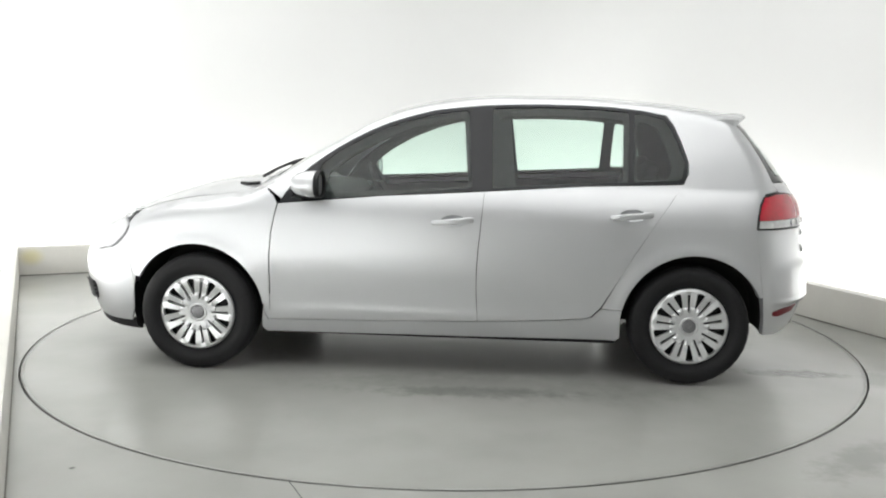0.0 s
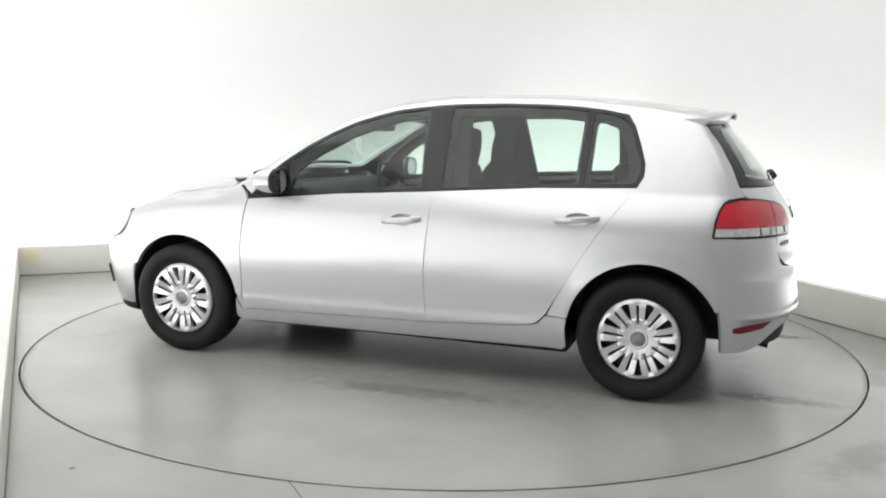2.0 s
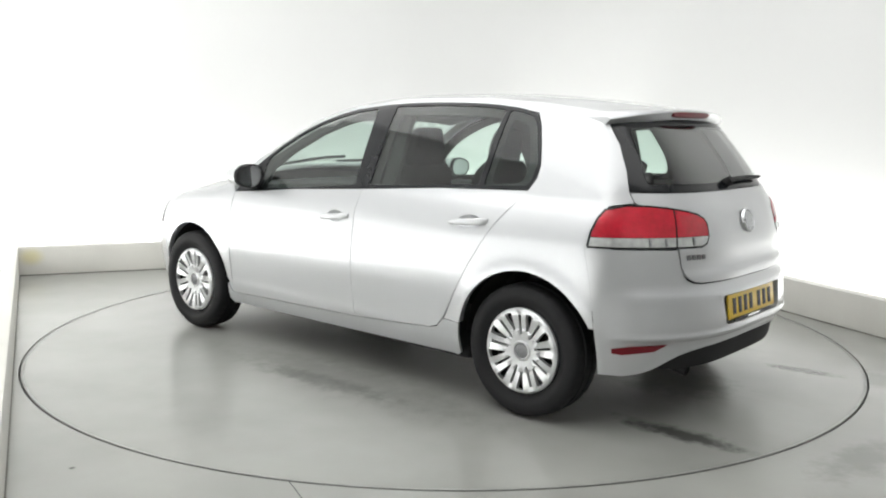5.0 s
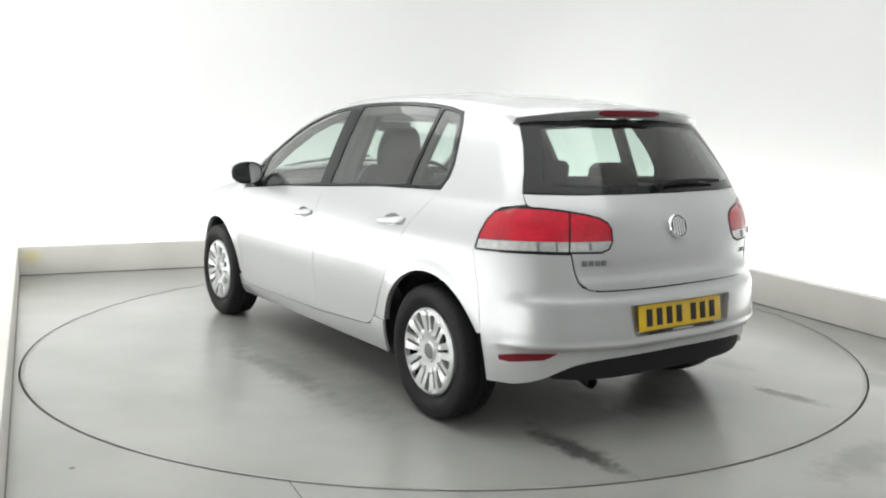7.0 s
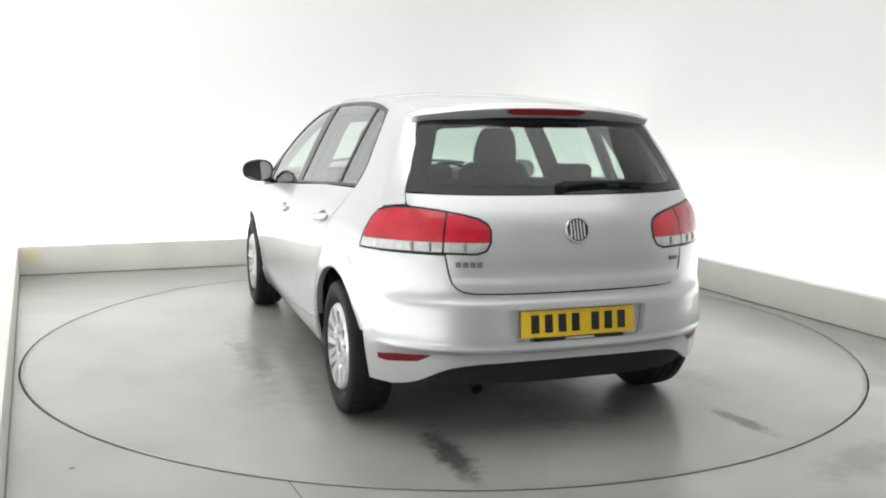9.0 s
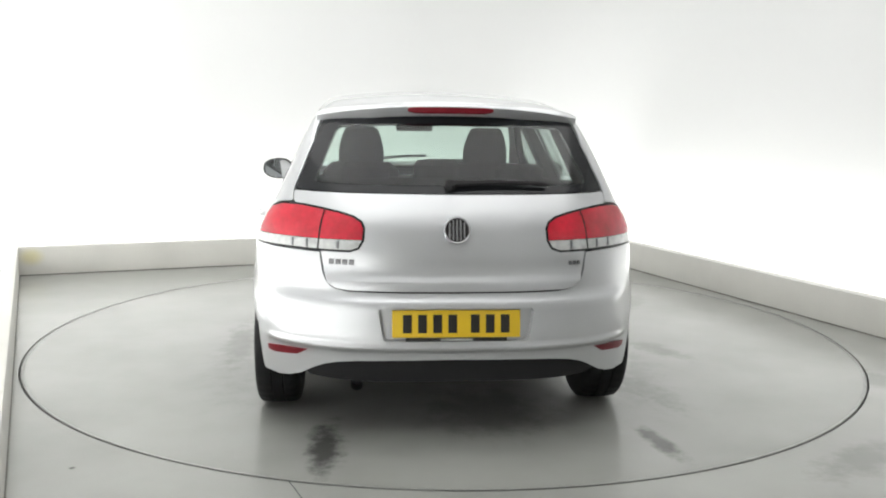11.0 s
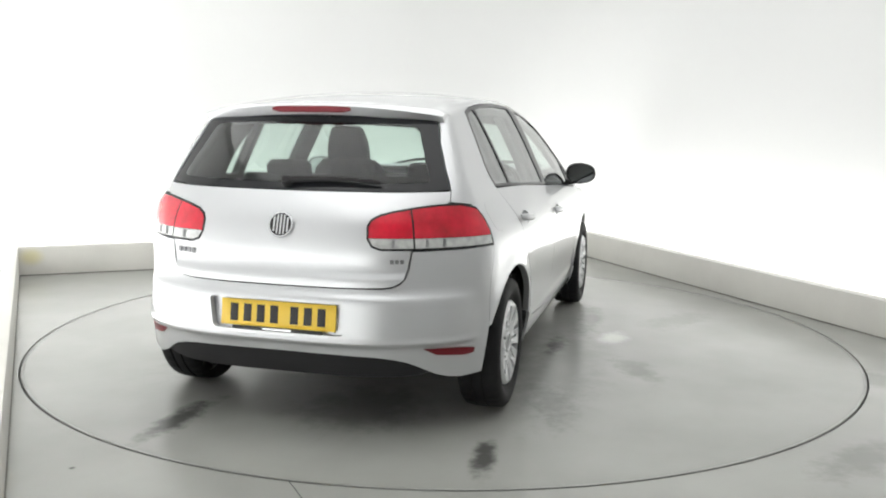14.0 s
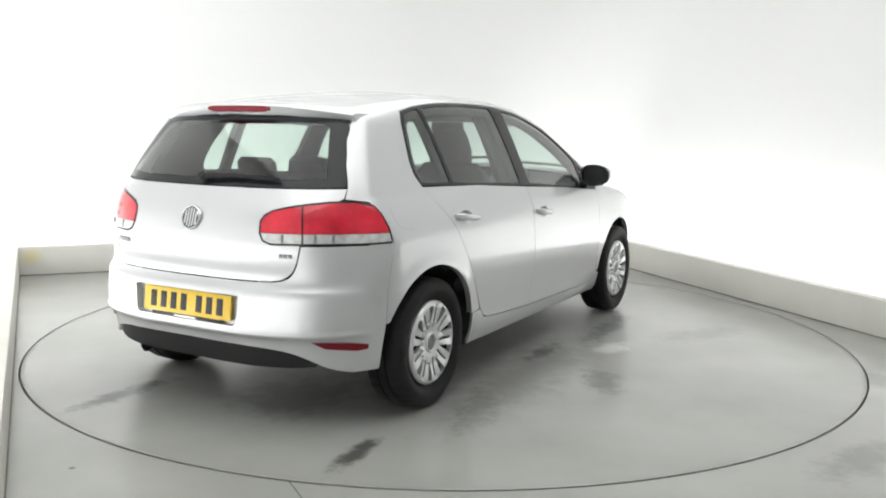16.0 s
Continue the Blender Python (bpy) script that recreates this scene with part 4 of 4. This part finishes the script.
# door mirrors
def door_mirror(s):
    bm = bmesh.new()
    n = 16
    rings = []
    # housing: rounded shell swelling forward from the mirror face
    for x, k in ((.625, .93), (.632, 1.0), (.66, 1.0), (.70, .93), (.735, .78), (.755, .55), (.762, .25)):
        ring = []
        for i in range(n):
            a = math.tau * i / n
            c, q = math.cos(a), math.sin(a)
            yy = .935 + .095 * k * math.copysign(abs(c) ** .75, c)
            zz = 1.012 + .068 * k * math.copysign(abs(q) ** .75, q) * (1 - .18 * max(0, c))
            ring.append(bm.verts.new((x, s * yy, zz)))
        rings.append(ring)
    for a, b in zip(rings, rings[1:]):
        for i in range(n):
            bm.faces.new((a[i], a[(i + 1) % n], b[(i + 1) % n], b[i]))
    bm.faces.new(rings[-1])
    bm.faces.new(rings[0])
    shell = part("door_mirror", bm, M["paint"], car, "door mirror with a silver cap and black back")
    bm = bmesh.new()
    rings = []
    for x, k in ((.606, .90), (.606, .99), (.612, 1.02), (.630, 1.02)):
        ring = []
        for i in range(n):
            a = math.tau * i / n
            c, q = math.cos(a), math.sin(a)
            ring.append(bm.verts.new((x, s * (.935 + .096 * k * math.copysign(abs(c) ** .75, c)), 1.012 + .069 * k * math.copysign(abs(q) ** .75, q) * (1 - .18 * max(0, c)))))
        rings.append(ring)
    for a, b in zip(rings, rings[1:]):
        for i in range(n):
            bm.faces.new((a[i], a[(i + 1) % n], b[(i + 1) % n], b[i]))
    part("mirror_bezel", bm, M["plastic"], shell, "black mirror surround")
    bm = bmesh.new()
    ring = []
    for i in range(n):
        a = math.tau * i / n
        c, q = math.cos(a), math.sin(a)
        ring.append(bm.verts.new((.622 - .014 * c if s == 1 else .616 - .008 * c, s * (.935 + .087 * math.copysign(abs(c) ** .75, c)), 1.012 + .062 * math.copysign(abs(q) ** .75, q) * (1 - .18 * max(0, c)))))
    bm.faces.new(ring)
    part("mirror_glass", bm, M["mirror"], shell, "mirror glass")
    bm = bmesh.new()
    bar(bm, [(.70, s * .80, .945), (.69, s * .85, .948), (.68, s * .90, .955)], [.05, .045, .04], .016, (0, 0, 1))
    part("mirror_foot", bm, M["plastic"], shell, "black mirror foot")


door_mirror(1)
door_mirror(-1)

# windscreen wiper and cowl
bm = bmesh.new()
pts = [(1.03, .52), (1.0, .35), (.965, .1), (.95, -.1)]
bar(bm, [tuple(on_top(np.array([p]))[0] + np.array([0, 0, .02])) for p in pts], .009, .008, (.4, 0, 1))
pts = [(1.03, -.1), (1.0, -.3), (.965, -.5), (.95, -.62)]
bar(bm, [tuple(on_top(np.array([p]))[0] + np.array([0, 0, .02])) for p in pts], .009, .008, (.4, 0, 1))
part("windscreen_wiper", bm, M["plastic"], car, "black windscreen wipers")
bm = bmesh.new()
bar(bm, [tuple(on_top(np.array([p]))[0] + np.array([0, 0, .006])) for p in ((1.17, .50), (1.10, .57), (1.02, .63))], [.004, .014, .004], .007, (.2, .3, 1))
part("cowl_corner", bm, M["plastic"], car, "black windscreen cowl corner")

# rounded nose panel behind bumper, grille and headlamps
nose_fill = both([(nose_u(2.0, .001), .86), (nose_u(1.88, .45), .84), (nose_u(1.74, .66), .82), (nose_u(1.66, .82), .78), (nose_u(1.64, .84), .55), (nose_u(1.9, .5), .3), (nose_u(2.1, .001), .3)])
skin("nose_panel", nose_fill, on_nose, M["paint"], car, .04, lift=-.008)

# ---- interior ----
card = [(.86, .33), (.83, .895)] + [(x, z - .012) for x, z in BELT[1:4]] + [(-1.20, 1.02), (-1.10, .86), (-.98, .66), (-.80, .35)]
skin("door_lining", card, on_side, M["trim"], car, .08, lift=-.055, thick=.02, mirror=True, back=True, label="dark grey door lining")
pillar = [(-.15, .97), (-.17, 1.40), (-.34, 1.412), (-.39, .98)]
skin("pillar_lining", pillar, on_side, M["trim"], car, .05, lift=-.05, thick=.03, mirror=True, back=True, label="dark grey pillar lining")
cpillar = [(-1.20, .98), (-1.235, 1.1), (-1.225, 1.2), (-1.14, 1.36), (-1.06, 1.385), (-1.30, 1.37), (-1.44, 1.34), (-1.55, 1.15), (-1.60, 1.03)]
skin("rear_pillar_lining", cpillar, on_side, M["trim"], car, .05, lift=-.045, thick=.03, mirror=True, back=True, label="dark grey rear pillar lining")
apillar = [(.84, .93), (.70, 1.06), (.50, 1.205), (.28, 1.315), (.05, 1.385), (.05, 1.37), (.28, 1.285), (.48, 1.175), (.67, 1.03), (.78, .93)]
skin("front_pillar_lining", apillar, on_side, M["trim"], car, .05, lift=-.035, thick=.02, mirror=True, back=True, label="grey windscreen pillar lining")
lin = [(.34, -.5), (.36, 0), (.34, .5), (0, .54), (-.5, .54), (-1.1, .54), (-1.42, .48), (-1.46, 0), (-1.42, -.48), (-1.1, -.54), (-.5, -.54), (0, -.54)]
skin("roof_lining", lin, on_top, M["lining"], car, .08, lift=-.045, thick=.01, back=True, label="grey roof lining")


def cushion(bm, rows, n=16, power=.6):
    """Padded form from sections: (centre x, y, z, half thickness along x, half width along y), stacked upwards."""
    rings = []
    for cx, cy, cz, hx, hy in rows:
        ring = []
        for i in range(n):
            a = math.tau * i / n
            c, s = math.cos(a), math.sin(a)
            ring.append(bm.verts.new((cx + hx * math.copysign(abs(c) ** power, c), cy + hy * math.copysign(abs(s) ** power, s), cz)))
        rings.append(ring)
    for a, b in zip(rings, rings[1:]):
        for i in range(n):
            bm.faces.new((a[i], a[(i + 1) % n], b[(i + 1) % n], b[i]))
    bm.faces.new(rings[0])
    bm.faces.new(rings[-1])


def front_seat(y):
    bm = bmesh.new()
    cushion(bm, [(.10, y, .40, .22, .20), (.10, y, .44, .26, .25), (.10, y, .52, .27, .26), (.09, y, .56, .25, .24), (.08, y, .575, .18, .18)])
    seat = part("front_seat", bm, M["fabric"], car, "dark grey fabric front seat")
    bm = bmesh.new()
    cushion(bm, [(-.09, y, .50, .07, .21), (-.11, y, .56, .085, .25), (-.15, y, .75, .085, .26), (-.20, y, .95, .075, .245), (-.23, y, 1.05, .065, .22), (-.245, y, 1.10, .045, .17)])
    part("seat_back", bm, M["fabric"], seat)
    bm = bmesh.new()
    cushion(bm, [(-.235, y, 1.085, .03, .115), (-.24, y, 1.11, .05, .132), (-.25, y, 1.18, .058, .13), (-.262, y, 1.25, .055, .112), (-.268, y, 1.29, .045, .095), (-.27, y, 1.305, .02, .07)])
    part("headrest", bm, M["fabric"], seat)


front_seat(.375)
front_seat(-.355)
bm = bmesh.new()
cushion(bm, [(-.75, 0, .42, .22, .60), (-.75, 0, .50, .26, .64), (-.75, 0, .56, .24, .63), (-.75, 0, .58, .18, .58)])
bench = part("rear_bench", bm, M["fabric"], car, "dark grey fabric rear bench")
bm = bmesh.new()
cushion(bm, [(-1.0, 0, .52, .07, .60), (-1.02, 0, .60, .085, .64), (-1.07, 0, .85, .08, .65), (-1.11, 0, 1.03, .06, .63), (-1.12, 0, 1.065, .03, .60)])
part("bench_back", bm, M["fabric"], bench)
for y, w, h in ((.36, .12, 1.135), (0.01, .115, 1.15), (-.40, .12, 1.135)):
    bm = bmesh.new()
    cushion(bm, [(-1.10, y, 1.03, .03, w * .8), (-1.105, y, 1.055, .045, w), (-1.115, y, h - .025, .045, w), (-1.12, y, h, .02, w * .8)])
    part("rear_headrest", bm, M["fabric"], bench)
bm = bmesh.new()
cushion(bm, [(.83, 0, .55, .20, .70), (.80, 0, .80, .22, .72), (.80, 0, .90, .22, .72), (.82, 0, .945, .19, .70), (.84, 0, .955, .13, .66)], 28, .5)
part("dashboard", bm, M["trim"], car, "dark grey dashboard")
bm = bmesh.new()
box(bm, (-1.66, -.60, .955), (-1.14, .60, .985), .01)
part("parcel_shelf", bm, M["trim"], car, "dark grey parcel shelf")
bm = bmesh.new()
n = 36
sw = Matrix.Translation((.50, -.36, .90)) @ Matrix.Rotation(radians(-64), 4, "Y")
ringv = []
for i in range(n):
    a = math.tau * i / n
    ringv.append([bm.verts.new(sw @ Vector(((.18 + .016 * math.cos(b)) * math.cos(a), (.18 + .016 * math.cos(b)) * math.sin(a), .016 * math.sin(b)))) for b in (0, 1.57, 3.14, 4.71)])
for i in range(n):
    a, b = ringv[i], ringv[(i + 1) % n]
    for j in range(4):
        bm.faces.new((a[j], a[(j + 1) % 4], b[(j + 1) % 4], b[j]))
box(bm, (-.055, -.07, -.03), (.055, .07, .02), .02, sw)
box(bm, (-.012, -.18, -.012), (.012, .18, .006), .004, sw)
part("steering_wheel", bm, M["plastic"], car, "black steering wheel")
bm = bmesh.new()
box(bm, (.385, -.095, 1.275), (.41, .145, 1.337), .012)
box(bm, (.400, .01, 1.31), (.42, .04, 1.352), .006)
part("interior_mirror", bm, M["plastic"], car, "black interior mirror")

# headlamp reflector detail and fog grille slats
for s in (1, -1):
    for k in range(5):
        z = .335 + .022 * k
        pts = [on_nose(np.array([[s * nose_u(x, y), z]]))[0] for x, y in ((1.87, .62), (1.92, .57), (1.97, .52))]
        bm = bmesh.new()
        bar(bm, [tuple(p + form_normal(p[None])[0] * .008) for p in pts], .004, .006, (.7, .7 * s, 0))
        part("fog_slat", bm, M["plastic"], car)

# painted base under the screen pillar, between bonnet and wing
foot = [(.855, .72), (.84, .80), (.95, .83), (1.1, .78), (1.3, .725), (1.3, .66), (1.06, .66), (.99, .70)]
skin("pillar_foot", foot, on_top, M["paint"], car, .03, lift=-.004, thick=.002, mirror=True)

# painted inner skins behind the seams of the wings
seam = [(-1.61, .62), (-1.57, .80), (-1.60, .99), (-1.66, .98), (-1.70, .80), (-1.72, .55), (-1.71, .30), (-1.676, .30), (-1.673, .40), (-1.658, .50)]
skin("inner_wing", seam, on_side, M["paint"], car, .03, lift=-.003, thick=.002, mirror=True, dent=quarter_flare)
seam = [(.885, .84), (.868, .905), (.887, .94), (.92, .967), (1.0, .960), (1.1, .945), (1.2, .925), (1.5, .86), (1.72, .76), (1.74, .60), (1.71, .45), (1.705, .30), (1.674, .30), (1.67, .40), (1.655, .48), (1.62, .56), (1.5, .72), (1.2, .76), (1.0, .8)]
skin("inner_front_wing", seam, on_side, M["paint"], car, .03, lift=-.004, thick=.002, mirror=True)
sill_back = [(.895, .27), (.895, .42), (.935, .42), (.945, .33), (.955, .25)]
skin("inner_sill", sill_back, on_side, M["paint"], car, .03, lift=-.003, thick=.002, mirror=True)


# ---- what moves ----
def motions():
    steps = [i * 0.5 for i in range(33)]
    walk(turntable, [(t, pose(0, 0, 0, 0, 0, turn(t))) for t in steps])
    walk(car, [(t, pose(0, 0, 0, 0, 0, turn(t)) @ pose(OX, OY, 0)) for t in steps])


motions()
